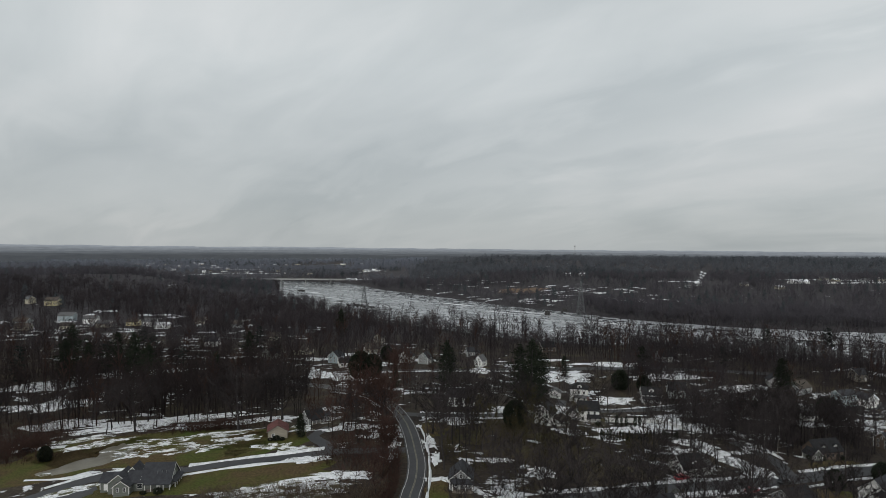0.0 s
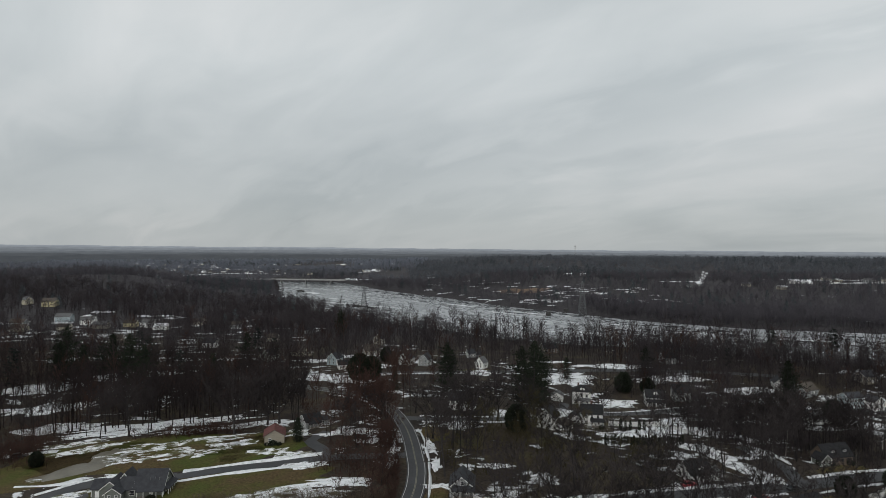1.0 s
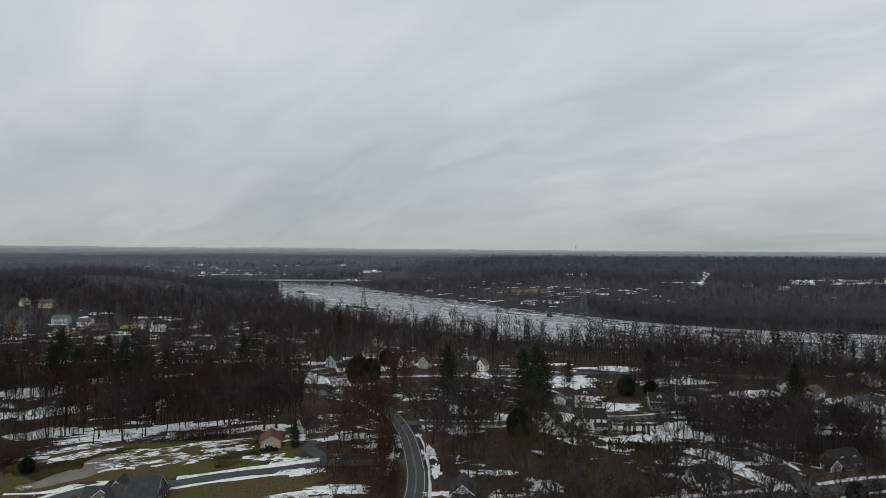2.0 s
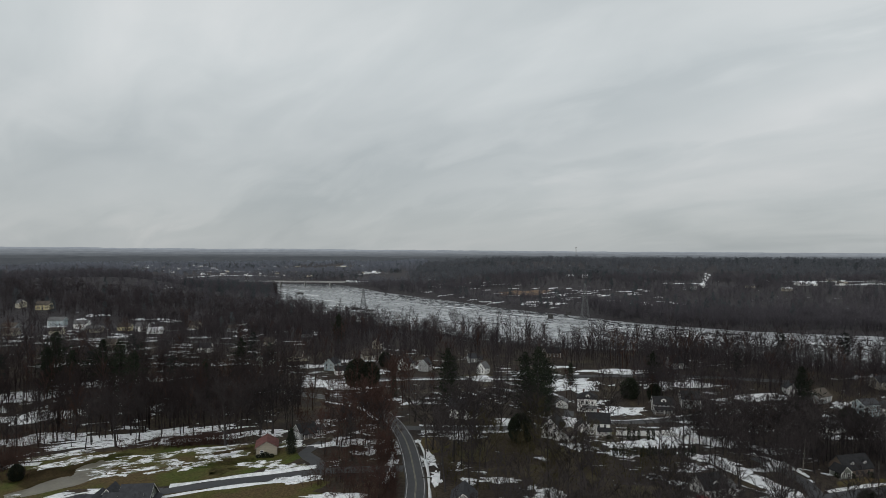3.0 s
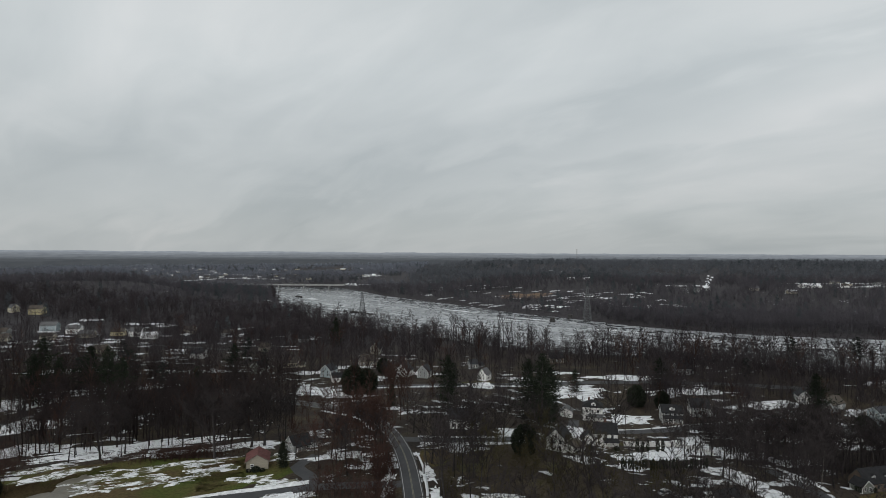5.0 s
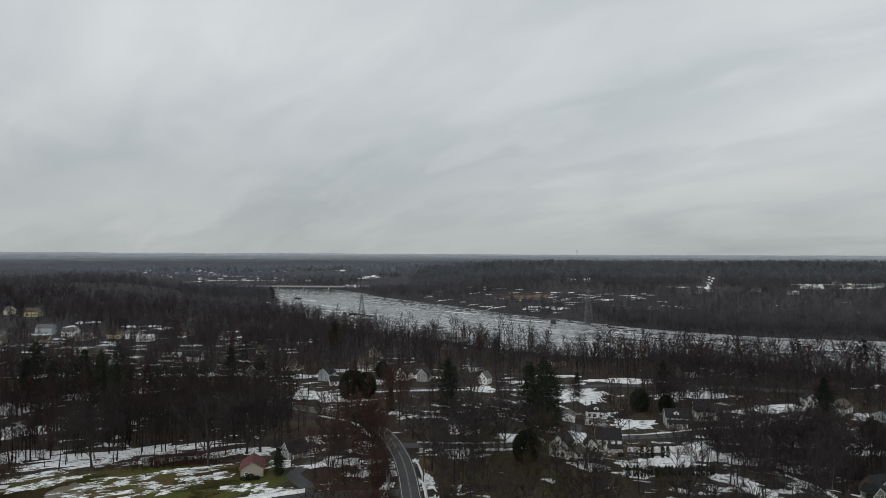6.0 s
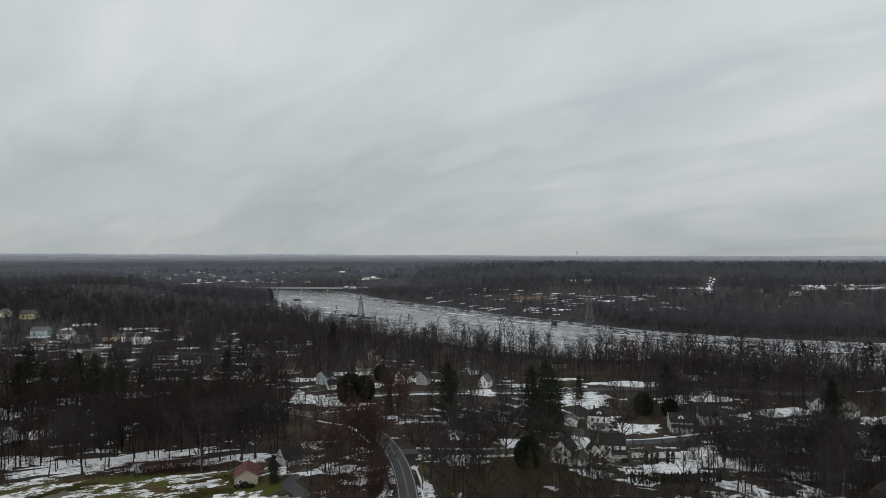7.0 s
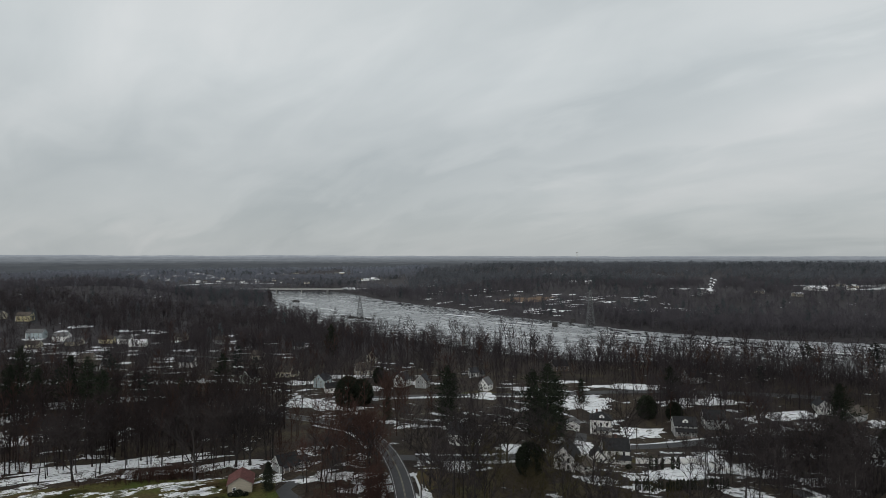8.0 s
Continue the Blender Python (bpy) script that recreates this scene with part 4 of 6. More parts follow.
for x, y in ((-80, 163.5), (-76, 163.5), (-55.5, 197.6), (-53.5, 197.5), (-51.5, 197.4), (66, 177), (70, 175.5), (120, 198), (124, 198.5), (131, 200), (48, 222), (57, 222)):
    plant("bush", x, y, rng.uniform(0, 360), rng.uniform(0.55, 0.9), *BUSH[:2], None, "low dark evergreen bush beside a house wall", "shrub", "bushes", ("stem", "crown"))


def wood(name, places, kinds, material, label, low=0.75, high=1.1, seed=0, category="woods"):
    """Many trees in one mesh, too many to tell apart."""
    r = np.random.RandomState(seed)
    V, F, T, base = [], [], [], 0
    P = np.array(places)
    which = r.randint(0, len(kinds), len(P))
    Z = ground_z(P[:, 0], P[:, 1])
    for (x, y), z, w in zip(P, Z, which):
        v, f = kinds[w]
        a, s = r.uniform(0, 6.283), r.uniform(low, high)
        c, n = math.cos(a) * s, math.sin(a) * s
        q = np.empty_like(v)
        q[:, 0], q[:, 1], q[:, 2] = v[:, 0] * c - v[:, 1] * n + x, v[:, 0] * n + v[:, 1] * c + y, v[:, 2] * s * r.uniform(0.9, 1.1) + z
        V.append(q)
        F.append(f + base)
        T.append(np.full(len(v), r.uniform(0, 1)))
        base += len(v)
    return tagged(raw(name, np.concatenate(V), np.concatenate(F), material, tint=np.concatenate(T)), label, category, kind="stuff")


mid_kinds = [light_tree(200 + k, h, s, c, 9, 190, 2.0, 0.115) for k, (h, s, c) in enumerate(((18, 4.4, 0.4), (20, 4.2, 0.48), (16, 4.8, 0.33), (17, 4.0, 0.42), (14, 4.6, 0.28)))]


def dome_tree(seed, h, wide, low, blades, blade_len, blade_wide):
    """A leafless tree seen from afar: a trunk, a few limbs and a rounded, uneven haze of twigs."""
    r = random.Random(seed)
    sh = Shape()
    sh.tube([Vector((0, 0, -0.4)), Vector((0, 0, h * 0.6))], [0.28, 0.14], 3)
    lobes = []
    for k in range(5):
        a, q = r.uniform(0, 6.283), wide * r.uniform(0.15, 0.5)
        lobes.append((Vector((q * math.cos(a), q * math.sin(a), h * r.uniform(low + 0.18, 0.80))), wide * r.uniform(0.45, 0.72)))
    for c, q in lobes:
        sh.tube([Vector((0, 0, h * low)), c], [0.14, 0.05], 3)
    for k in range(blades):
        c, q = lobes[k % 5]
        d = Vector((r.gauss(0, 1), r.gauss(0, 1), r.gauss(0.25, 1))).normalized()
        p = c + Vector((d.x, d.y, d.z * 1.15)) * q * r.uniform(0.35, 1.0)
        p.z = min(max(p.z, h * low * 0.6), h * 0.98)
        sh.blade(p, turned(d + Vector((0, 0, 0.5)), 0.6, r), blade_len * r.uniform(0.6, 1.4), blade_wide * r.uniform(0.7, 1.4), r)
    return sh.arrays()


far_kinds = [dome_tree(220 + k, h, w, c, 38, 2.1, 0.66) for k, (h, w, c) in enumerate(((17, 5.6, 0.25), (18, 5.2, 0.28), (15, 6.0, 0.2), (13, 5.0, 0.18)))]
vast_kinds = [dome_tree(230 + k, h, w, c, 20, 3.0, 1.55) for k, (h, w, c) in enumerate(((16, 6.6, 0.15), (17, 6.2, 0.2), (14, 7.0, 0.12), (12, 6.0, 0.12)))]


def pine_arrays(seed, h, w, whorls, per, wide):
    r = random.Random(seed)
    sh = Shape()
    sh.tube([Vector((0, 0, -0.4)), Vector((0, 0, h))], [0.3, 0.03], 3)
    for k in range(whorls):
        s = 0.1 + 0.9 * k / whorls
        for j in range(per):
            a = r.uniform(0, 6.283)
            d = Vector((math.cos(a), math.sin(a), -0.25 + 0.6 * s))
            ln = w * min(1.0, (1 - s) * 2.2 + 0.12) ** 0.7 * r.uniform(0.5, 1.15) + 0.4
            p = Vector((0, 0, s * h * 0.94 + r.uniform(-0.6, 0.6)))
            sh.blade(p + d * ln * 0.2, turned(d.normalized(), 0.3, r), ln * 0.8, wide, r)
            sh.blade(p + d * ln * 0.5, turned(d.normalized(), 0.7, r), ln * 0.6, wide, r)
    return sh.arrays()


pine_far = [pine_arrays(240 + k, h, 4.2, 11, 7, 0.9) for k, h in enumerate((18, 21, 19))]

pine_vast = [pine_arrays(250 + k, h, 5.0, 7, 5, 1.7) for k, h in enumerate((15, 17, 16))]
red_mid = [p for p in MID if -52 < p[0] < -4 and p[1] < 290 or rng.random() < 0.08]
mid_rest = [p for p in MID if p not in set(red_mid)]
belt = [p for p in mid_rest if p[1] > bank_near(p[0]) - 34 or p[1] < 302 and p[0] < -15]
mid_rest = [p for p in mid_rest if p not in set(belt)]
grove = [p for p in belt if p[1] < 302 and p[0] < -15]
bushy = [dome_tree(280 + k, h, w, c, 150, 1.5, 0.13) for k, (h, w, c) in enumerate(((15, 4.6, 0.30), (17, 4.2, 0.34), (13, 4.8, 0.22)))]
wood("riverside_woods", [p for p in belt if p not in set(grove)], mid_kinds[:3] + bushy, M["woods"], "tall leafless trees along the river", 0.7, 1.1, 11)
wood("dark_grove", grove, mid_kinds[:3] + bushy, M["grove"], "dense dark leafless grove behind the field", 0.75, 1.1, 18)
wood("bare_woods", mid_rest, mid_kinds, M["woods"], "leafless grey-brown trees between houses and river", 0.5, 0.85, 1)
wood("reddish_woods", red_mid, mid_kinds, M["red_woods"], "leafless reddish-brown trees near the road bend", 0.6, 1.0, 2)
MID_PINES = [(rng.uniform(-220, -70), rng.uniform(275, 350)) for _ in range(9)] + [(rng.uniform(120, 260), rng.uniform(280, 340)) for _ in range(4)]
wood("scattered_pines", [p for p in MID_PINES if free(*p)], pine_far, M["pines"], "dark pines scattered among bare trees", 0.6, 1.05, 3)

FAR, FAR_PINE, VAST, VAST_PINE, SHORE = [], [], [], [], []
CLEAR = [(335, 815, 50, 50), (495, 812, 60, 48), (630, 830, 120, 40), (110, 830, 90, 40), (190, 735, 60, 22), (-160, 1165, 55, 55), (640, 950, 120, 40), (135, 600, 9, 9), (-330, 492, 55, 26), (-270, 460, 60, 26), (-225, 545, 40, 20), (-760, 1870, 110, 45), (-985, 1940, 55, 24), (-470, 1330, 120, 26), (-660, 1700, 90, 26), (-166, 1415, 34, 44), (-340, 1300, 80, 30), (-420, 1975, 55, 26), (-540, 1560, 60, 22), (205, 1000, 50, 30)]

CLEAR += [(352 + 16.6 * k, 840 + 36 * k, 11, 30) for k in range(9)]


def cleared(x, y):
    return any(((x - cx) / a) ** 2 + ((y - cy) / b) ** 2 < 1 for cx, cy, a, b in CLEAR)


def by_hall(x, y):
    return abs(x - 489 * y / 838) < 17 and 790 < y < 852


for _ in range(20000):
    y = 430 + 570 * math.sqrt(rng.random())
    x = rng.uniform(-0.78 * y, 0.78 * y)
    if free(x, y) and (not cleared(x, y) or rng.random() < 0.16) and rng.random() < 0.56 + 0.4 * noise.noise(Vector((x * 0.008, y * 0.008, 1))):
        (FAR_PINE if rng.random() < 0.02 + 0.16 * max(0, noise.noise(Vector((x * 0.006, y * 0.006, 8)))) else FAR).append((x, y))
for x in np.arange(-260, 420, 1.8):
    for side in (0, 1):
        y = bank_near(x) - rng.uniform(3, 16) if side == 0 else bank_far(x) + rng.uniform(4, 14)
        if y > 430 and rng.random() < 0.7:
            (FAR if side else SHORE).append((x + rng.uniform(-1, 1), y))
for _ in range(13000):
    y = 1000 + 1400 * rng.random() ** 1.15
    x = rng.uniform(-0.76 * y, 0.76 * y)
    if x > -60 and y > 1620 and rng.random() < 0.8:
        continue
    if free(x, y) and not cleared(x, y) and noise.noise(Vector((x * 0.004, y * 0.0025, 9))) > -0.42:
        (VAST_PINE if noise.noise(Vector((x * 0.003, y * 0.004, 5))) > 0.1 and rng.random() < 0.22 else VAST).append((x, y))
SCRUB = [(rng.uniform(-80, 240), rng.uniform(480, 850)) for _ in range(2700)]
SCRUB = [p for p in SCRUB if bank_far(p[0]) + 3 < p[1] and (not cleared(*p) or rng.random() < 0.25)]
SCRUB += [p for p in FAR if -80 < p[0] < 230 and bank_far(p[0]) < p[1] < 860]
FAR = [p for p in FAR if p not in set(SCRUB)]
FRINGE = [(x, bank_far(x) + rng.uniform(3, 70) ** 1.0) for x in np.arange(150, 480, 0.22)]
FAR += [p for p in FRINGE if p[1] > 430]
wood("riverside_scrub", SCRUB, far_kinds, M["hazy"], "low leafless scrub on the far flood plain", 0.22, 0.5, 12, "scrub")
wood("shore_trees", [p for p in SHORE if p[0] < 60], mid_kinds, M["woods"], "leafless trees along the near river bank", 0.5, 0.95, 14)
SLOPE = [p for p in FAR if p[1] < 570 and p[0] < 0]
MORE_SLOPE = [(rng.uniform(-470, -50), rng.uniform(425, 640)) for _ in range(2400)]
SLOPE += [p for p in MORE_SLOPE if free(*p) and (not cleared(*p) or rng.random() < 0.3)]
SLOPE = [p for p in SLOPE if not yard(*p) or rng.random() < 0.1]
on_slope = set(SLOPE)
FAR = [p for k, p in enumerate(FAR) if p not in on_slope and k % 4 and (not yard(*p) or k % 9 == 1) and not by_hall(*p)]
semi_kinds = [dome_tree(270 + k, h, w, c, 62, 1.9, 0.34) for k, (h, w, c) in enumerate(((16, 5.2, 0.28), (18, 5.0, 0.32), (14, 5.6, 0.22), (12, 4.6, 0.2)))]
wood("slope_woods", SLOPE, semi_kinds, M["woods"], "leafless trees among the hillside houses", 0.55, 0.9, 15)
wood("far_woods", FAR, far_kinds, M["hazy"], "dense leafless woods beyond the river and on the hill", 0.6, 0.85, 4)
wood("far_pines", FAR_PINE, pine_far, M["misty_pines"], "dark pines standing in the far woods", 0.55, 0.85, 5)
# three depth bands, each with more haze put into its tree colour
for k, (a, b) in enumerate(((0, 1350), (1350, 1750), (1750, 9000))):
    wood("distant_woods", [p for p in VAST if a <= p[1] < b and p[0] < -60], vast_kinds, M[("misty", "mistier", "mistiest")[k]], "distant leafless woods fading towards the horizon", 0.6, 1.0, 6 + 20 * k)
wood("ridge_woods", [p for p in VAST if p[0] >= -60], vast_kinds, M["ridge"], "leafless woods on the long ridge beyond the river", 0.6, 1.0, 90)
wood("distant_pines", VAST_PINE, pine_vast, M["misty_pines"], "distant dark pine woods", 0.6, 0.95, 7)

# brush and reeds in the wet field by the road
stalks = [light_tree(260 + k, 2.6, 0.8, 0.25, 3, 16, 1.3, 0.05) for k in range(3)]
reeds = [(rng.uniform(-62, -15), rng.uniform(146, 172)) for _ in range(1500)]
wood("brush", [p for p in reeds if p[1] < 173 - 0.05 * abs(p[0] + 40) and free(*p, 0.5) or p[1] < 160], stalks, M["reeds"], "tall dry brush and reeds over snow", 0.7, 1.3, 8, "brush")
thicket = [(rng.uniform(-46, -12), rng.uniform(150, 200)) for _ in range(900)]
thicket += [(float(np.interp(y, [140, 165, 185, 199, 213], [-8, -7, -8, -10, -13])) - rng.uniform(4.4, 10), y) for y in np.arange(148, 208, 0.16)]
wood("thicket", [p for p in thicket if free(*p, 1.0) and p[0] > -40 + (p[1] - 150) * 0.1], stalks, M["red_woods"], "low reddish thicket beside the road", 0.8, 1.6, 9, "brush")
under = [(x, bank_near(x) - rng.uniform(7, 30)) for x in np.arange(120, 380, 0.14)] + [(x, bank_near(x) - rng.uniform(14, 34)) for x in np.arange(-150, 130, 0.8)]
under += [(x, bank_near(x) - rng.uniform(9, 36)) for x in np.arange(-60, 230, 0.3)]
under += [(rng.uniform(95, 260), rng.uniform(265, 345)) for _ in range(900)]
under += [(x + rng.gauss(0, 4), y + rng.gauss(0, 4)) for x, y in (MID + NEAR) for _ in range(2) if not (0 < x < 92 and y < 250)]
wood("undergrowth", [p for p in under if free(*p, 1.0)][:4800], stalks, M["woods"], "bare low undergrowth below the trees", 0.7, 2.2, 10, "brush")
olive = [(rng.uniform(-2, 66), rng.uniform(152, 214)) for _ in range(520)]
mound = [(rng.gauss(-82, 10), rng.gauss(213.5, 1.8)) for _ in range(420)] + [(rng.gauss(-141, 6), rng.gauss(203, 8)) for _ in range(620)] + [(rng.gauss(-152, 12), rng.gauss(232, 10)) for _ in range(320)]
wood("dark_brush", mound, stalks, M["red_woods"], "dark reddish brush at the edge of the lawn", 0.5, 1.5, 16, "brush")
damp = [(rng.uniform(94, 165), rng.uniform(200, 262)) for _ in range(1500)]
wood("damp_thicket", [p for p in damp if free(*p, 1.0)], stalks, M["woods"], "dark bare thicket in the hollow", 0.9, 2.2, 17, "brush")
wood("olive_shrubs", [p for p in olive if free(*p, 1.0)], stalks, M["olive_woods"], "bare olive-brown shrubs between the yards", 0.7, 1.7, 13, "brush")


# ---------------------------------------------------------------- houses
SHARED = {}


def shared(key, make, material):
    if key not in SHARED:
        bm = bmesh.new()
        make(bm)
        me = bpy.data.meshes.new(key[0])
        bm.to_mesh(me)
        bm.free()
        me.materials.append(material)
        SHARED[key] = me
    return SHARED[key]


def frame_mesh(bm, w, h):
    """Four boards round an opening and one bar across."""
    b = 0.11
    for x, z, sx, sz in ((-w / 2, 0, b, h + b), (w / 2, 0, b, h + b), (0, 0, w - b, b), (0, h, w - b, b), (0, h / 2, w - b, 0.06)):
        box(bm, x, 0, z, sx, 0.12, sz)


def window(parent, w, h, m, trim="trim"):
    """A framed window; m places the middle of its sill on the wall, facing -y."""
    fr = new("window", shared(("window", w, h, trim), lambda bm: frame_mesh(bm, w, h), M[trim]))
    fr.parent, fr.matrix_local = parent, m
    pane = new("pane", shared(("pane", w, h), lambda bm: box(bm, 0, 0.0, 0.05, w - 0.1, 0.05, h - 0.05), M["glass"]))
    pane.parent = fr
    return fr


def panel_door(parent, m, w=1.0, h=2.05, trim="trim"):
    def make(bm):
        box(bm, 0, 0, 0, w, 0.1, h, 0.01)
        for z in (0.25, 1.15):
            box(bm, 0, -0.05, z, w * 0.6, 0.05, 0.65)
    d = new("door", shared(("door", w, h, trim), make, M[trim]))
    d.parent, d.matrix_local = parent, m


def gable_body(bm, w, d, h, rh, z0=-2.0):
    prism(bm, [(-d / 2, z0), (d / 2, z0), (d / 2, h), (0, h + rh), (-d / 2, h)], -w / 2, w / 2)


def gable_roof(bm, w, d, h, rh, over=0.45, thick=0.22):
    k = rh / (d / 2)
    e, top = d / 2 + over, h + rh + 0.03
    low = h - over * k + 0.03
    prism(bm, [(-e, low), (0, top), (e, low), (e, low + thick), (0, top + thick), (-e, low + thick)], -w / 2 - over, w / 2 + over)


def hip_roof(bm, w, d, h, rh, over=0.5):
    a, b, r = w / 2 + over, d / 2 + over, max(w - d, 1.2) / 2
    lo = [bm.verts.new((x, y, h - 0.05)) for x, y in ((-a, -b), (a, -b), (a, b), (-a, b))]
    ed = [bm.verts.new((x, y, h + 0.17)) for x, y in ((-a, -b), (a, -b), (a, b), (-a, b))]
    t = [bm.verts.new((-r, 0, h + rh)), bm.verts.new((r, 0, h + rh))]
    bm.faces.new(lo[::-1])
    for i in range(4):
        bm.faces.new((lo[i], lo[(i + 1) % 4], ed[(i + 1) % 4], ed[i]))
    for f in ((ed[0], ed[1], t[1], t[0]), (ed[2], ed[3], t[0], t[1]), (ed[1], ed[2], t[1]), (ed[3], ed[0], t[0])):
        bm.faces.new(f)


def block(parent, ox, oy, rz, w, d, h, rh, clad, roof, hip=False, wins=(3, 2), storeys=1, win=(0.95, 1.35), trim="trim", sides="fblr"):
    """One wing of a house: walls, roof and the windows on its sides."""
    m = pose(ox, oy, 0, 0, 0, rz)
    bm = bmesh.new()
    if hip:
        box(bm, 0, 0, -2.0, w, d, h + 2.0)
    else:
        gable_body(bm, w, d, h, rh)
    wall = part("wall", bm, CLAD[clad], parent)
    wall.matrix_local = m
    bm = bmesh.new()
    (hip_roof if hip else gable_roof)(bm, w, d, h, rh)
    rf = part("roof", bm, ROOF[roof], parent)
    rf.matrix_local = m
    bm = bmesh.new()
    for sx, sy, lx, ly in ((0, -d / 2 - 0.05, w + 0.1, 0.1), (0, d / 2 + 0.05, w + 0.1, 0.1)):
        box(bm, sx, sy, h - 0.28, lx, ly, 0.24)
    for x in (-w / 2, w / 2):
        for y in (-d / 2, d / 2):
            box(bm, x, y, 0.05, 0.2, 0.2, h - 0.2)
    tr = part("trim", bm, M[trim], parent)
    tr.matrix_local = m
    if not hip:
        k = rh / (d / 2)
        e = d / 2 + 0.45
        for x in (-w / 2 - 0.5, w / 2 + 0.42):
            bm = bmesh.new()
            prism(bm, [(-e, h - 0.45 * k - 0.16), (0, h + rh - 0.16), (e, h - 0.45 * k - 0.16), (e, h - 0.45 * k + 0.1), (0, h + rh + 0.1), (-e, h - 0.45 * k + 0.1)], x, x + 0.08)
            part("rake_board", bm, M[trim], parent).matrix_local = m
    sh = (h - 0.4) / storeys
    for s in range(storeys):
        z = 0.85 + s * sh
        for side, n, run, off, turn in (("f", wins[0], w, d / 2, 0), ("b", wins[0], w, d / 2, 180), ("l", wins[1], d, w / 2, -90), ("r", wins[1], d, w / 2, 90)):
            if side not in sides:
                continue
            for k in range(n):
                t = (k + 0.5) / n * run * 0.86 - run * 0.43
                window(parent, *win, m @ pose(0, 0, 0, 0, 0, turn) @ pose(t, -off - 0.03, z), trim)
    if not hip and rh > 2.2:
        for turn in (-90, 90):
            if ("l" if turn < 0 else "r") in sides:
                window(parent, 0.8, 1.1, m @ pose(0, 0, 0, 0, 0, turn) @ pose(0, -w / 2 - 0.03, h + 0.25), trim)
    return wall


def chimney(parent, x, y, z, h=1.8):
    bm = bmesh.new()
    box(bm, x, y, z - 1.5, 0.75, 0.75, h + 1.5, 0.02)
    box(bm, x, y, z + h - 0.15, 0.95, 0.95, 0.18)
    part("chimney", bm, M["brick"], parent, "red brick chimney")


def dormer(parent, x, y, z, turn, clad, roof, w=1.6, depth=2.6):
    m = pose(x, y, z, 0, 0, turn)
    bm = bmesh.new()
    prism(bm, [(-w / 2, -0.6), (w / 2, -0.6), (w / 2, 1.2), (0, 1.8), (-w / 2, 1.2)], 0, depth, "y")
    part("dormer", bm, CLAD[clad], parent).matrix_local = m
    bm = bmesh.new()
    prism(bm, [(-w / 2 - 0.2, 1.1), (0, 1.86), (w / 2 + 0.2, 1.1), (w / 2 + 0.2, 1.25), (0, 2.02), (-w / 2 - 0.2, 1.25)], -0.25, depth, "y")
    part("dormer_roof", bm, ROOF[roof], parent).matrix_local = m
    window(parent, 0.85, 0.95, m @ pose(0, -0.04, 0.15))


def porch(parent, x, y, rz, w, d, h, roof, posts=4, floor_mat="wood"):
    """A low roof on posts in front of a wall, over a deck."""
    m = pose(x, y, 0, 0, 0, rz)
    bm = bmesh.new()
    box(bm, 0, 0, -1.6, w, d, 1.9)
    part("deck", bm, M[floor_mat], parent).matrix_local = m
    bm = bmesh.new()
    prism(bm, [(-d / 2 - 0.3, h), (d / 2, h + 0.9), (d / 2, h + 1.05), (-d / 2 - 0.3, h + 0.18)], -w / 2 - 0.3, w / 2 + 0.3)
    part("porch_roof", bm, ROOF[roof], parent).matrix_local = m
    for k in range(posts):
        post = new("post", shared(("post", h), lambda bm: box(bm, 0, 0, 0, 0.2, 0.2, h - 0.25), M["trim"]))
        post.parent, post.matrix_local = parent, m @ pose(-w / 2 + 0.15 + k * (w - 0.3) / (posts - 1), -d / 2 + 0.15, 0.3)
    bm = bmesh.new()
    box(bm, 0, -d / 2 + 0.15, h - 0.02, w, 0.2, 0.22)
    part("beam", bm, M["trim"], parent).matrix_local = m


def home(name, x, y, rz, label, drop=0.3, size=0.9):
    e = empty(name, x, y, gz(x, y) - drop + 0.35, rz)
    e.scale = (size, size, size)
    return tagged(e, label, "house", "houses")


# the grey house in the field
e = home("ranch_house", -82.8, 168.6, 6, "long grey house with charcoal roofs and white porch posts", size=0.78)
block(e, 6.0, 1.5, 0, 9.6, 9.6, 3.3, 4.6, "olive", "charcoal", wins=(2, 2), sides="blr")
block(e, -4.4, -3.6, 90, 6.0, 5.2, 2.8, 1.9, "olive", "charcoal", wins=(0, 2), sides="l", win=(0.8, 1.4))
block(e, -6.4, 0.4, 90, 8.0, 7.2, 2.9, 2.9, "olive", "charcoal", wins=(1, 0), sides="f")
block(e, -9.8, 1.6, 0, 7.0, 6.4, 2.7, 2.2, "olive", "charcoal", wins=(1, 1), sides="bl")
block(e, -3.6, 4.4, 90, 6.0, 6.8, 2.9, 3.8, "olive", "charcoal", wins=(1, 1), sides="r")
block(e, -0.8, 0.2, 0, 6.0, 7.4, 3.0, 2.8, "olive", "charcoal", wins=(2, 0), sides="b")
window(e, 1.7, 1.7, pose(0.6, -3.6, 0.8))
porch(e, 7.0, -4.4, 0, 8.6, 2.2, 2.6, "charcoal", 5)
porch(e, 11.7, 1.0, 90, 9.0, 1.8, 2.6, "charcoal", 5)
panel_door(e, pose(7.0, -3.56, 0.3))
panel_door(e, pose(-10.8, -2.8, 0.2), 1.6, 2.2)
chimney(e, 2.4, 2.4, 6.4, 0.9)
for k in range(3):
    bm = bmesh.new()
    box(bm, 6.0 + 1.5 * k, -1.6 + 0.4 * (k % 2), 5.2, 0.16, 0.16, 0.9)
    part("vent_pipe", bm, M["steel"], e)

# the small building with the red roof
e = home("garage", -54.2, 202, 14, "small tan outbuilding with a faded red roof")
block(e, 0, 0, 90, 8.0, 6.8, 2.9, 2.0, "tan", "red", wins=(2, 0), sides="fb", trim="wood")
window(e, 1.0, 1.2, pose(-1.6, -4.54, 0.8))

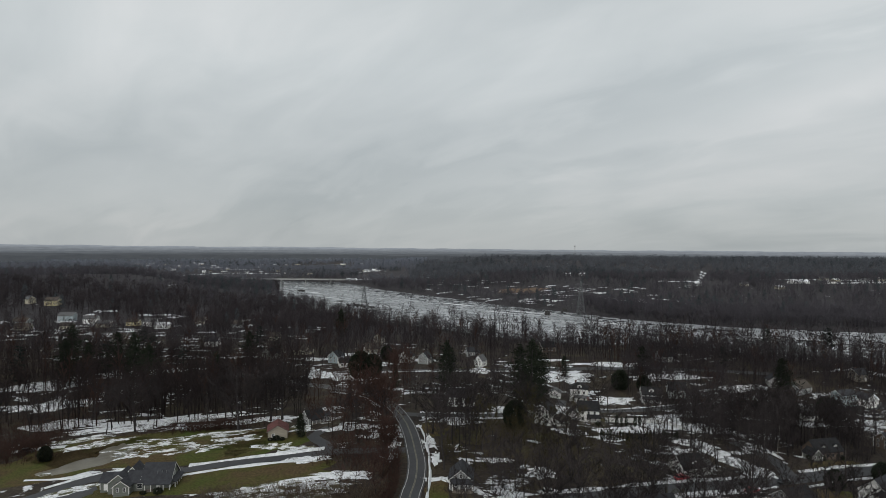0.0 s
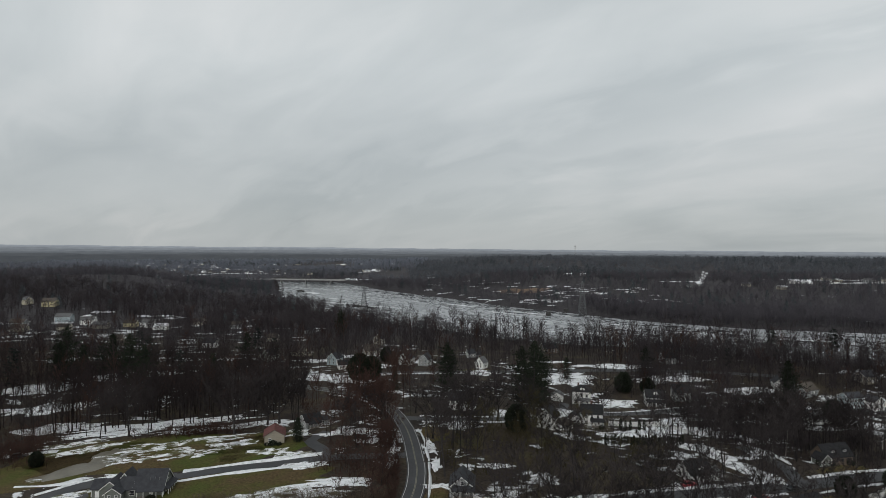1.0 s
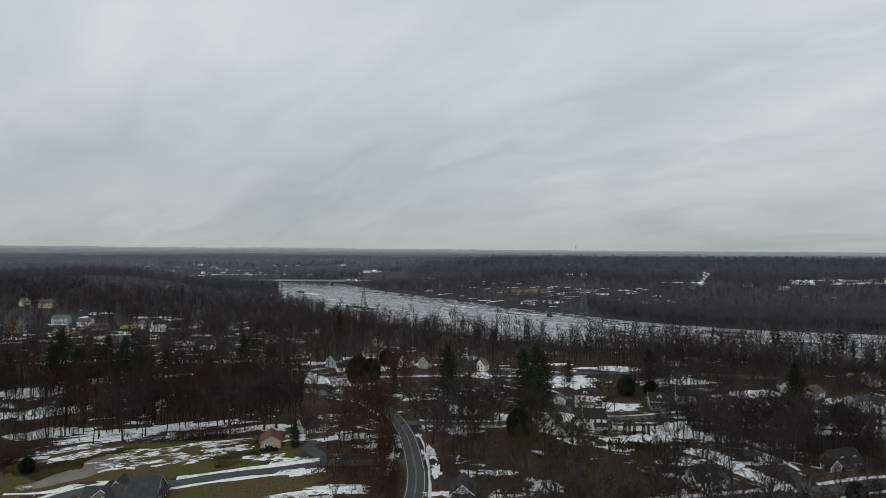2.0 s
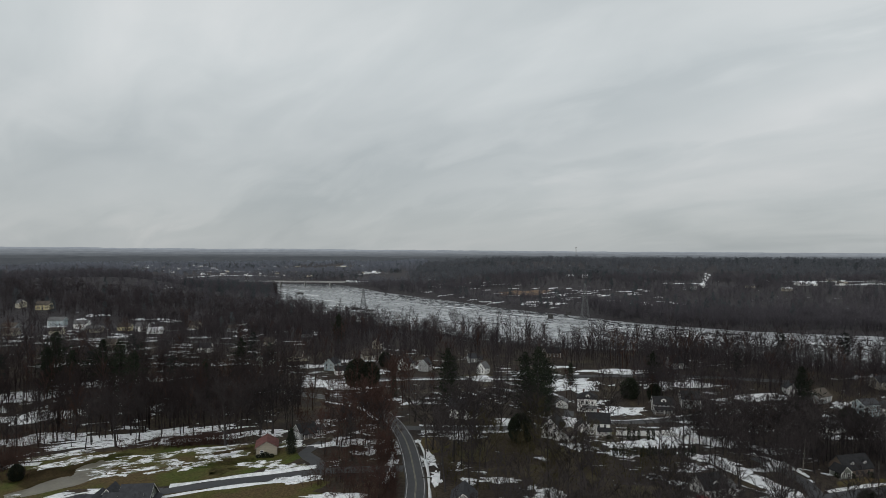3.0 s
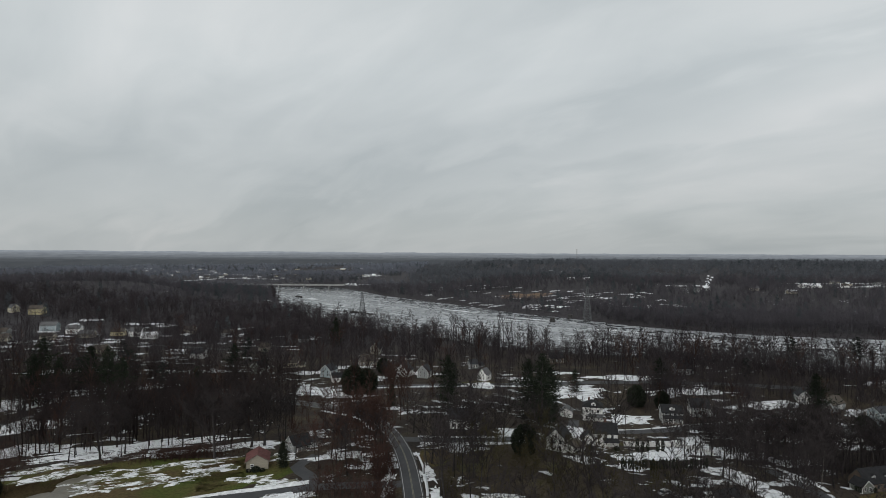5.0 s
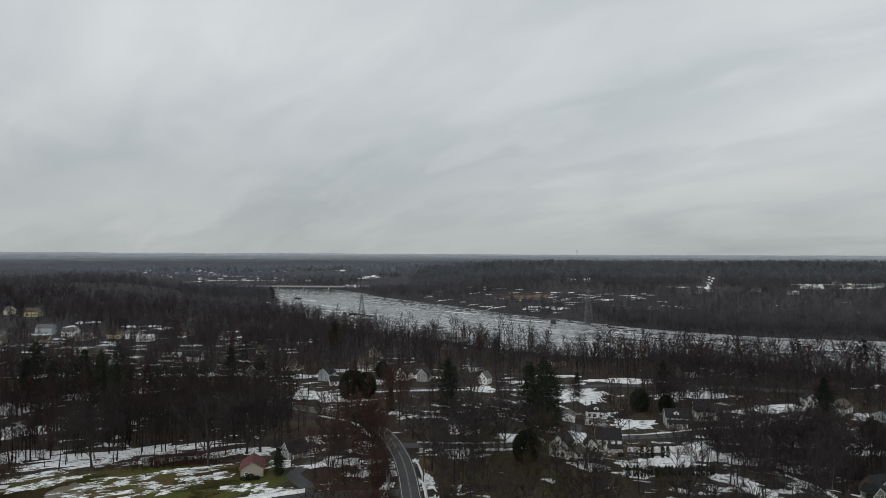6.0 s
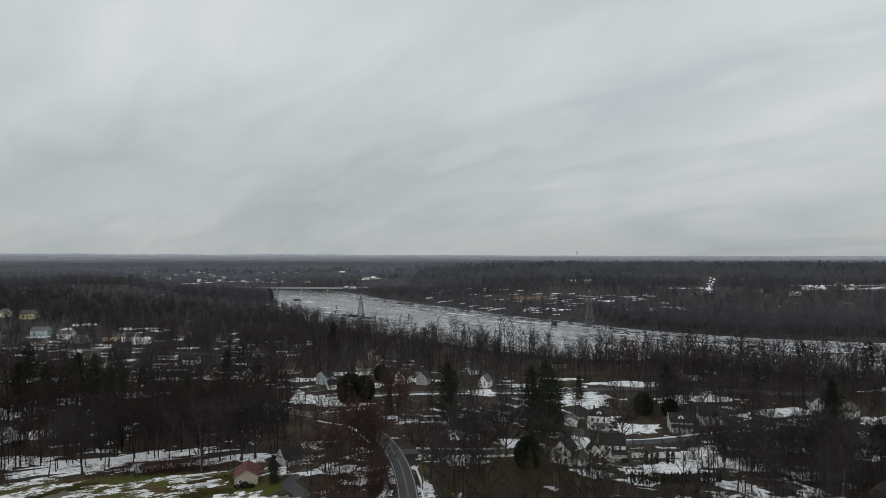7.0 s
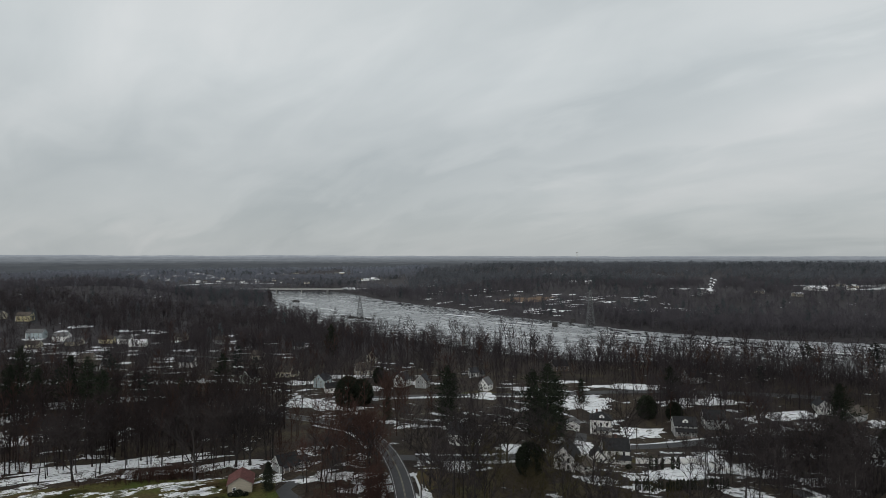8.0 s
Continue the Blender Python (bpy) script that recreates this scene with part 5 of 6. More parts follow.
e = home("farm_house", -45.2, 214.5, 40, "grey house with a steep dark roof beside bare trees", size=0.66)
block(e, 0, 0, 0, 9.5, 7.5, 3.4, 3.2, "grey", "black", wins=(3, 2))
block(e, 6.5, -0.5, 0, 5.0, 5.5, 2.8, 1.8, "grey", "charcoal", wins=(2, 1), sides="fbr")
porch(e, 0, -4.7, 0, 7.0, 1.9, 2.4, "black", 4)

e = home("foursquare_house", 60, 267, -14, "white two-storey house with a black hipped roof")
block(e, 0, 0, 0, 8.4, 7.6, 6.2, 2.6, "white", "black", True, (3, 3), 2)
dormer(e, 0.4, -3.4, 6.5, 0, "white", "black", 2.0, 2.8)
porch(e, 1.2, -4.7, 0, 6.0, 1.8, 2.3, "grey", 4)
panel_door(e, pose(1.2, -3.86, 0.3))
chimney(e, -1.6, 1.0, 8.2, 1.2)

e = home("gabled_house", 54.5, 229, -8, "white house with a steep black gable roof")
block(e, 0.4, 0, 0, 8.4, 6.4, 5.2, 2.9, "white", "black", wins=(3, 2), storeys=2)
block(e, -6.0, -1.4, 90, 5.4, 4.6, 2.8, 2.2, "white", "black", wins=(1, 2), sides="fblr")
block(e, -9.8, 3.0, 0, 4.5, 5.0, 2.4, 1.4, "white", "snowy", wins=(1, 1), sides="fbl")
porch(e, 2.4, -4.3, 0, 5.0, 2.2, 2.4, "black", 4)
panel_door(e, pose(2.4, -3.26, 0.3))
chimney(e, 0.6, 1.0, 8.2, 1.2)

e = home("white_house", 37, 217, 12, "white gabled house half hidden behind a bare tree")
block(e, 0, 0, 55, 8.4, 6.8, 4.4, 3.4, "white", "black", wins=(3, 2), storeys=2)
block(e, 4.8, -3.8, 0, 4.4, 4.4, 2.7, 1.8, "white", "brown", True, (2, 2))
porch(e, 4.8, -6.7, 0, 4.4, 1.8, 2.4, "brown", 4)

e = home("small_garage", 50, 269, -14, "small white garage with a gable roof")
block(e, 0, 0, 90, 6.0, 5.2, 2.5, 1.5, "white", "grey", wins=(1, 0), sides="f")
panel_door(e, pose(0, -3.05, 0.1), 2.6, 2.1)

e = home("dormer_house", 91, 266, -10, "grey house with a pale dormer and a dark front porch")
block(e, 0, 0, 0, 8.6, 7.2, 4.6, 2.6, "grey", "black", wins=(4, 2), storeys=2)
dormer(e, 0, -2.7, 5.2, 0, "white", "black", 2.2, 2.6)
porch(e, 0, -4.6, 0, 8.0, 2.0, 2.4, "black", 5)

e = home("cape_house", 72.5, 179.5, 18, "white cape house with a dark roof and one dormer", size=0.78)
block(e, 0, 0, 0, 9.6, 7.6, 3.0, 3.8, "white", "black", wins=(3, 2))
dormer(e, 0.6, -2.9, 3.6, 0, "white", "black", 2.2, 2.6)
block(e, 6.6, -0.5, 0, 4.4, 5.0, 2.5, 1.4, "white", "grey", wins=(2, 1), sides="fbr")
panel_door(e, pose(-2.2, -3.86, 0.3))

e = home("brown_house", 126.5, 202.5, 14, "dark wooden house with two roof dormers", size=0.74)
block(e, 0, 0, 0, 14.0, 8.5, 3.2, 4.4, "brown", "black", wins=(4, 2), trim="dark_trim")
block(e, -8.0, -2.6, 90, 5.4, 5.0, 2.7, 2.2, "olive", "black", wins=(1, 2), sides="lfb")
for x in (-2.4, 4.0):
    dormer(e, x, -3.0, 4.2, 0, "grey", "black", 2.0, 2.8)

e = home("blue_house", 183, 271, 14, "pale blue two-storey house with a grey roof")
block(e, -4, 2, 0, 9.0, 6.6, 5.6, 1.8, "blue", "charcoal", wins=(4, 2), storeys=2)
block(e, 5.5, -1.5, 90, 6.6, 6.2, 3.8, 2.2, "white", "charcoal", wins=(2, 2), sides="fblr")
block(e, 10.5, 0.5, 0, 5.0, 5.0, 2.8, 1.6, "white", "snowy", wins=(2, 1), sides="fbr")

e = home("gable_end_house", 123, 170, 32, "white house with a broad charcoal roof below the trees")
block(e, 0, 0, 0, 10.0, 9.0, 3.6, 4.0, "white", "charcoal", wins=(2, 2), storeys=1)
block(e, -7, -2.5, 0, 6.0, 6.0, 2.8, 2.2, "white", "black", wins=(1, 1), sides="fl")
e = home("low_house", 94, 162.5, 24, "low house with a wide black roof")
block(e, 0, 0, 0, 10.0, 7.6, 2.8, 2.6, "grey", "black", wins=(2, 1))
e = home("low_house", 52, 150.5, 10, "low house with a wide charcoal roof")
block(e, 0, 0, 0, 12.0, 8.0, 2.8, 2.6, "grey", "charcoal", wins=(2, 1))

e = home("front_gable_house", 5.4, 163, 6, "grey house with white corner trim among bare trees")
block(e, 0, 0, 80, 8.6, 6.6, 3.0, 2.7, "grey", "charcoal", wins=(2, 2), storeys=1)
porch(e, -0.4, -5.2, -10, 6.0, 1.8, 2.2, "charcoal", 4)

# more houses among the trees: place, turn, size, colours
MORE = [(159, 216, 12, 9, 8, 4.2, 3, "brown", "charcoal", 2), (150, 250, 10, 8, 6, 2.8, 2.0, "white", "grey", 1), (6, 237, -8, 8, 7.5, 4.6, 3.2, "white", "charcoal", 2), (105, 273, -12, 9, 8, 4.6, 3.2, "grey", "black", 2),
        (166, 284, 30, 12, 8, 3.0, 3.2, "grey", "brown", 1), (158, 290, 75, 8, 7, 3.8, 3.0, "white", "charcoal", 1), (20, 318, 60, 7, 6, 4.2, 3.4, "white", "grey", 2), (16, 347, 10, 6, 6, 3.4, 2.6, "grey", "charcoal", 1),
        (-56, 322, 70, 9, 7.5, 4.6, 3.4, "blue", "charcoal", 2), (-50, 311, 20, 7, 6, 3.0, 2.4, "white", "black", 1), (-40, 388, 75, 8, 7, 5.0, 3.8, "tan", "charcoal", 2), (-41, 352, 20, 11, 8, 3.6, 3.6, "tan", "brown", 1),
        (-19, 324, 65, 9, 8, 4.6, 3.8, "white", "charcoal", 2), (-9, 322, 70, 8, 7, 4.6, 3.4, "grey", "charcoal", 2), (-92, 328, 70, 9, 8, 4.6, 3.6, "olive", "black", 2), (-80, 345, 0, 10, 8, 3.6, 3.0, "cream", "brown", 1),
        (62, 362, 15, 11, 8, 4.0, 3.6, "brown", "black", 2), (120, 330, 10, 9, 8, 4.4, 3, "grey", "black", 2),
         (205, 300, 10, 9, 8, 4.4, 3, "tan", "charcoal", 2), (-343, 537, 5, 15, 10, 5.6, 3.6, "yellow", "brown", 2), (-366, 541, -30, 9, 9, 5.2, 3.6, "cream", "grey", 2),
        (-289, 470, 5, 15, 9, 5.5, 3, "blue", "grey", 2), (-266, 462, 8, 13, 9, 4.6, 3, "white", "grey", 2), (-248, 447, 5, 13, 9, 3.4, 3, "tan", "grey", 1), (-232, 458, 5, 12, 8, 3.8, 2.6, "yellow", "brown", 1),
        (-219, 458, 0, 12, 9, 5.0, 3, "white", "grey", 2), (-206, 449, 12, 14, 8, 3.4, 2.6, "white", "snowy", 1), (-294, 428, 12, 13, 9, 3.4, 3, "tan", "brown", 1), (-268, 436, 5, 11, 8, 3.2, 2.6, "cream", "brown", 1),
        (-310, 450, 0, 14, 9, 4.0, 3, "grey", "brown", 1), (-190, 480, 0, 10, 8, 4.0, 3, "tan", "brown", 1),
        (-158, 470, 0, 10, 8, 3.6, 2.6, "grey", "brown", 1), (-150, 272, 0, 9, 8, 3.4, 3, "brown", "charcoal", 1), (-185, 360, 10, 10, 8, 4.2, 3, "grey", "brown", 2), (-140, 372, 0, 10, 8, 4.2, 3, "white", "charcoal", 2),
        (-205, 388, 10, 10, 8, 3.4, 3, "tan", "brown", 1), (-110, 400, 0, 9, 8, 3.6, 3, "tan", "brown", 1), (-95, 440, 0, 9, 8, 3.4, 2.6, "grey", "charcoal", 1)]
for x, y, rz, w, d, h, rh, clad, roof, st in MORE:
    e = home("house", x, y, rz, f"{clad} {'two-storey ' if st == 2 else 'low '}house with a {'snow-covered' if roof == 'snowy' else roof} gable roof among bare trees", size=0.82 if y < 300 else 0.74)
    block(e, 0, 0, 0, w, d, h, rh, clad, roof, wins=(3, 2) if y < 360 else (3, 1), storeys=st, sides="flr" if y > 400 else "fblr")
    if y < 360:
        panel_door(e, pose(w * 0.17, -d / 2 - 0.06, 0.2))
        chimney(e, -w * 0.22, 0.6, h + rh - 0.3, 1.1)
        block(e, w / 2 + 2.0, 0.6, 0, 4.2, d * 0.65, h * 0.55, 1.5, clad, roof, wins=(1, 1), sides="fr")


# ---------------------------------------------------------------- across the river
def hall(x, y, rz, w, d, h, rh, clad, roof, label, n=5):
    e = tagged(empty("building", x, y, gz(x, y), rz), label, "building", "far buildings")
    e.scale = (0.72, 0.8, 0.6)
    block(e, 0, 0, 0, w, d, h, rh, clad, roof, wins=(n, 1), sides="f", win=(1.4, 1.6))
    return e


hall(489, 838, 0, 30, 22, 4.0, 5.4, "white", "snowy", "long white building with a snow-covered roof", 6)
hall(205, 1010, 0, 16, 12, 5, 3, "grey", "snowy", "white building in the far woods", 7)
hall(232, 1015, 0, 14, 12, 5, 3, "grey", "snowy", "white building in the far woods", 5)
TOWNS = [(530, 830, 12, "brown"), (420, 760, 14, "snowy"), (330, 790, 12, "snowy"), (312, 776, 10, "grey"), (390, 790, 14, "grey"),
         (560, 870, 14, "snowy"), (610, 880, 16, "grey"), (650, 905, 16, "grey"), (580, 930, 18, "grey"), (680, 940, 20, "brown"),
         (-160, 1392, 14, "snowy"), (-172, 1410, 16, "snowy"), (-152, 1420, 12, "grey"), (-180, 1440, 14, "snowy"), (-162, 1455, 18, "snowy"), (-190, 1480, 14, "grey"),
         (-290, 1330, 14, "grey"), (-352, 1350, 10, "grey"), (-400, 1345, 12, "snowy"), (-432, 1345, 10, "grey")]
spot = random.Random(77)
for mx, my, sx, sy, n in ((-760, 1880, 95, 60, 20), (-985, 1950, 45, 30, 6), (-660, 1700, 90, 50, 10), (-420, 1980, 50, 40, 4), (-200, 1940, 60, 40, 3), (-470, 1420, 60, 25, 4), (-540, 1560, 90, 60, 7)):
    # scattered settlements in the valley
    TOWNS += [(spot.gauss(mx, sx), spot.gauss(my, sy), spot.uniform(9, 20), spot.choice(("snowy", "snowy", "grey", "brown"))) for _ in range(n)]
for x, y, w, roof in TOWNS:
    hall(x, y, random.Random(int(x * 7 + y)).uniform(-25, 25), w, 9, 5, 3, random.Random(int(x + y)).choice(("white", "white", "cream", "tan", "grey")), roof,
         "distant house with a snow-covered roof" if roof == "snowy" else "distant house with a grey roof", 3)
FAR_SNOW = [(620, 835, 100, 5), (640, 860, 70, 4), (342, 842, 8, 4), (318, 838, 6, 3), (300, 842, 5, 3), 
            (600, 930, 100, 7), (96, 700, 9, 5), (112, 690, 7, 4), (124, 676, 8, 4), (-152, 1130, 20, 16), (-176, 1160, 14, 18), (-166, 1420, 24, 20), (-745, 1850, 70, 12), (-770, 1930, 90, 10), (-985, 1945, 50, 9), (-520, 1330, 80, 4), (-660, 1700, 80, 8), (-420, 1330, 50, 6), (-540, 1565, 60, 8), (-420, 1975, 40, 8)]
FAR_SNOW += [(356 + 14.6 * k + 4 * math.sin(3 * k), 850 + 32 * k, 15, 1.9 + 0.7 * math.sin(2 * k), 66) for k in range(9)]
for k, (x, y, a, b, *turn) in enumerate(FAR_SNOW):
    patch("snow_field", x, y, a, b, turn[0] if turn else 3 * math.sin(k * 2.1), "wood_snow" if y < 1200 else "snow", "far clearing covered with old snow", "snow field", 0.6, 300 + k, 0.7, "structure")
for k in range(74):
    x = spot.uniform(-30, 270)
    y = float(bank_far(x)) + (spot.uniform(14, 40) if k % 3 == 0 and x < 130 else spot.uniform(130, 280))
    patch("snow_patch", x, y, spot.uniform(3, 10), spot.uniform(1.2, 3.4), spot.uniform(-25, 5), "wood_snow", "ragged patch of old snow on the flood plain", "snow patch", 0.3, 700 + k, 0.8, "structure")
patch("dry_field", 106, 822, 34, 26, 0, "dry_field", "field of dry brown grass by the river", "field", 0.4, 340, 0.4, "structure")


def lattice_tower(x, y, h, base, arms, label):
    e = tagged(empty("pylon", x, y, gz(x, y) - 0.3), label, "pylon", "power pylons")
    top = base * 0.16

    def at(s, i):
        r = base / 2 * (1 - s) + top / 2
        return Vector((r * (-1, 1, 1, -1)[i], r * (-1, -1, 1, 1)[i], s * h))
    for i in range(4):
        sh = Shape()
        sh.tube([at(s / 6, i) for s in range(7)], [0.24] * 7, 4)
        raw("leg", *sh.arrays(), M["steel"], e)
    sh = Shape()
    n = 7
    for k in range(n):
        a, b = 1 - (1 - k / n) ** 0.9, 1 - (1 - (k + 1) / n) ** 0.9
        for i in range(4):
            j = (i + 1) % 4
            for p, q in ((at(a, i), at(b, j)), (at(a, j), at(b, i)), (at(b, i), at(b, j))):
                sh.tube([p, q], [0.15, 0.15], 3)
    raw("bracing", *sh.arrays(), M["steel"], e)
    for s, w in arms:
        z = s * h
        for sx in (-1, 1):
            sh = Shape()
            for dy in (-0.6, 0.6):
                sh.tube([Vector((0, dy, z)), Vector((sx * w, 0, z + 0.2))], [0.11, 0.08], 3)
                sh.tube([Vector((0, dy, z + 1.6)), Vector((sx * w, 0, z + 0.2))], [0.11, 0.08], 3)
            raw("arm", *sh.arrays(), M["steel"], e)
            sh = Shape()
            sh.tube([Vector((sx * w, 0, z + 0.2)), Vector((sx * w, 0, z - 1.6))], [0.09, 0.09], 4)
            raw("insulator", *sh.arrays(), M["glass"], e, "dark hanging insulator")
    return e


lattice_tower(136, 600, 34, 6.5, ((0.66, 7), (0.78, 8), (0.90, 6.5)), "tall grey lattice power pylon on the far bank")
t = lattice_tower(-84, 652, 22.5, 5.6, ((0.68, 5), (0.82, 5.5), (0.94, 4.5)), "grey lattice power pylon on the river islet")
t.location.z = -2.6


def rubble(name, x, y, a, b, rot, n, seed, label, category):
    """A low heap of stones in one mesh."""
    r = random.Random(seed)
    bm = bmesh.new()
    c, s = math.cos(radians(rot)), math.sin(radians(rot))
    for k in range(n):
        u, v = r.gauss(0, 0.42), r.gauss(0, 0.42)
        q = r.uniform(0.6, 1.6)
        px, py = x + c * u * a - s * v * b, y + s * u * a + c * v * b
        res = bmesh.ops.create_icosphere(bm, subdivisions=1, radius=q, matrix=Matrix.LocRotScale((px, py, -3.0 + 0.2 * q), Euler((r.random() * 6, r.random() * 6, 0)), (1.5, 0.9, 0.32)))
        for vert in res["verts"]:
            vert.co += Vector((r.gauss(0, 0.15), r.gauss(0, 0.15), r.gauss(0, 0.15)))
    return tagged(part(name, bm, M["wet_stone"]), label, category, kind="stuff")


rubble("islet", -88, 662, 26, 1.6, -48, 60, 1, "low dark stony islet in the icy river", "islet")
rubble("islet", -207, 893, 12, 1.6, -50, 34, 2, "low dark stony islet in the icy river", "islet")


def ice_floe(x, y, a, b, rot, seed):
    """A ragged sheet of white ice that lies on the river."""
    r = random.Random(seed)
    bm = bmesh.new()
    n = 26
    c, s = math.cos(radians(rot)), math.sin(radians(rot))
    ring = []
    for z, q in ((-3.02, 1.0), (-2.86, 0.97)):
        ring.append([])
        r.seed(seed)
        for k in range(n):
            w = 2 * math.pi * k / n
            f = q * r.uniform(0.6, 1.25)
            px, py = a * f * math.cos(w), b * f * math.sin(w)
            ring[-1].append(bm.verts.new((x + c * px - s * py, y + s * px + c * py, z)))
    bm.faces.new(ring[1])
    for k in range(n):
        bm.faces.new((ring[0][k], ring[0][(k + 1) % n], ring[1][(k + 1) % n], ring[1][k]))
    return tagged(part("ice_floe", bm, M["snow"]), "ragged white ice floe on the grey river", "ice floe", "ice floes on the river")


for k, (x, y, a, b, r) in enumerate(((-186, 868, 15, 4, -42), (-176, 850, 9, 2.5, -42), (-140, 772, 15, 2.6, -42), (-124, 748, 9, 2.0, -40), (-122, 706, 16, 2.0, -30), (-70, 668, 10, 1.6, -12),
                                     (60, 610, 16, 3, -40), (20, 690, 24, 3, -46), (86, 612, 18, 2.6, -42), (140, 528, 22, 2.4, -34), (60, 520, 16, 2.2, -40), (190, 472, 24, 2.2, -26), (110, 470, 14, 1.8, -30), (250, 440, 26, 2.4, -18))):
    ice_floe(x, y, a, b, r, 500 + k)


def masonry_pier(x, y, w, d, h, rot, label):
    """A bridge pier of squared stone left standing with no deck."""
    bm = bmesh.new()
    r = random.Random(int(x))
    courses = 7
    for k in range(courses):
        q = 1 - 0.015 * k
        box(bm, r.gauss(0, 0.03), r.gauss(0, 0.03), k * h / courses, w * q, d * q, h / courses - 0.04, 0.05)
    box(bm, 0, 0, -3, w + 0.6, d + 0.6, 3.1)
    ob = part("bridge_pier", bm, M["wet_stone"])
    ob.matrix_world = pose(x, y, -3.2, 0, 0, rot)
    return tagged(ob, label, "bridge pier", "old bridge piers")


for x, y, h in ((101, 588, 4.4), (125, 624, 3.8), (25.5, 459, 4.6), (2, 448, 4.4)):
    masonry_pier(x, y, 4.6, 3.0, h, -25, "dark squared stone pier of a vanished bridge")

# the low road bridge at the bend
e = tagged(empty("road_bridge", -272, 1112, -0.6, -2), "low concrete road bridge with pale railings", "bridge")
bm = bmesh.new()
box(bm, 0, 0, 2.5, 190, 11, 1.1)
part("deck", bm, M["concrete"], e)
for s in (-5.2, 5.2):
    bm = bmesh.new()
    box(bm, 0, s, 4.5, 190, 0.25, 0.3)
    box(bm, 0, s, 3.8, 190, 0.2, 0.25)
    for k in range(64):
        box(bm, -94.5 + 3 * k, s, 3.8, 0.2, 0.2, 0.9)
    part("railing", bm, M["concrete"], e)
for k in range(4):
    bm = bmesh.new()
    box(bm, -67 + 45 * k, 0, -6, 1.6, 9, 8.6, 0.3)
    part("pier", bm, M["concrete"], e)
for k in range(7):
    sh = Shape()
    sh.tube([Vector((-84 + 28 * k, 4.8, 3.8)), Vector((-84 + 28 * k, 4.8, 12)), Vector((-84 + 28 * k, 2.8, 12.6))], [0.16, 0.12, 0.1], 5)
    raw("lamp_post", *sh.arrays(), M["steel"], e)

# the water tower on the skyline
wx, wy = 745, 3450
wz = 62
e = tagged(empty("water_tower", wx, wy, wz), "distant grey water tower above the skyline woods", "water tower")
bm = bmesh.new()
bmesh.ops.create_uvsphere(bm, u_segments=20, v_segments=12, radius=5.0, matrix=Matrix.LocRotScale((0, 0, 20), None, (1, 1, 0.55)))
part("tank", bm, M["concrete"], e)
for i in range(6):
    a = i * math.pi / 3
    sh = Shape()
    sh.tube([Vector((4.2 * math.cos(a), 4.2 * math.sin(a), -40)), Vector((3.8 * math.cos(a), 3.8 * math.sin(a), 19))], [0.16, 0.16], 5)
    raw("leg", *sh.arrays(), M["concrete"], e)


# ---------------------------------------------------------------- the distance
def skyline(name, radius, low, base, rise, seed, material, label, fall=0.0):
    n = 620
    V = []
    for k in range(n + 1):
        a = radians(-62 + 124 * k / n)
        h = base - fall * math.sin(a) + rise * (noise.noise(Vector((k * 0.013, seed, 0))) + 0.6 * noise.noise(Vector((k * 0.06, seed, 2))) + 0.28 * noise.noise(Vector((k * 0.33, seed, 4))) + 0.12 * noise.noise(Vector((k * 0.9, seed, 6))))
        for z, q in ((low, 1.0), (h, 1.0), (low, 1.012)):
            V.append((radius * q * math.sin(a), radius * q * math.cos(a), z))
    F = [(3 * k + j, 3 * k + 3 + j, 3 * k + 4 + j, 3 * k + 1 + j) for k in range(n) for j in (0, 1)]
    return tagged(raw(name, V, F, material), label, "hills", kind="structure")


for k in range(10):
    # ten ridges, each farther one paler: haze painted into the glow
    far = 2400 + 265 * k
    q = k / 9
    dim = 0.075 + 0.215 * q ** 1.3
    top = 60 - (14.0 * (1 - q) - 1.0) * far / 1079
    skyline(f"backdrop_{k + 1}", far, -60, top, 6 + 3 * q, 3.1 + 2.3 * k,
            glow(f"haze_glow_{k + 1}", (dim * 0.84, dim * 0.93, dim * 1.04), (dim * 1.0, dim * 1.10, dim * 1.20), 0.02), "glowing backdrop of wooded hills with painted mist", 7.0 * q)


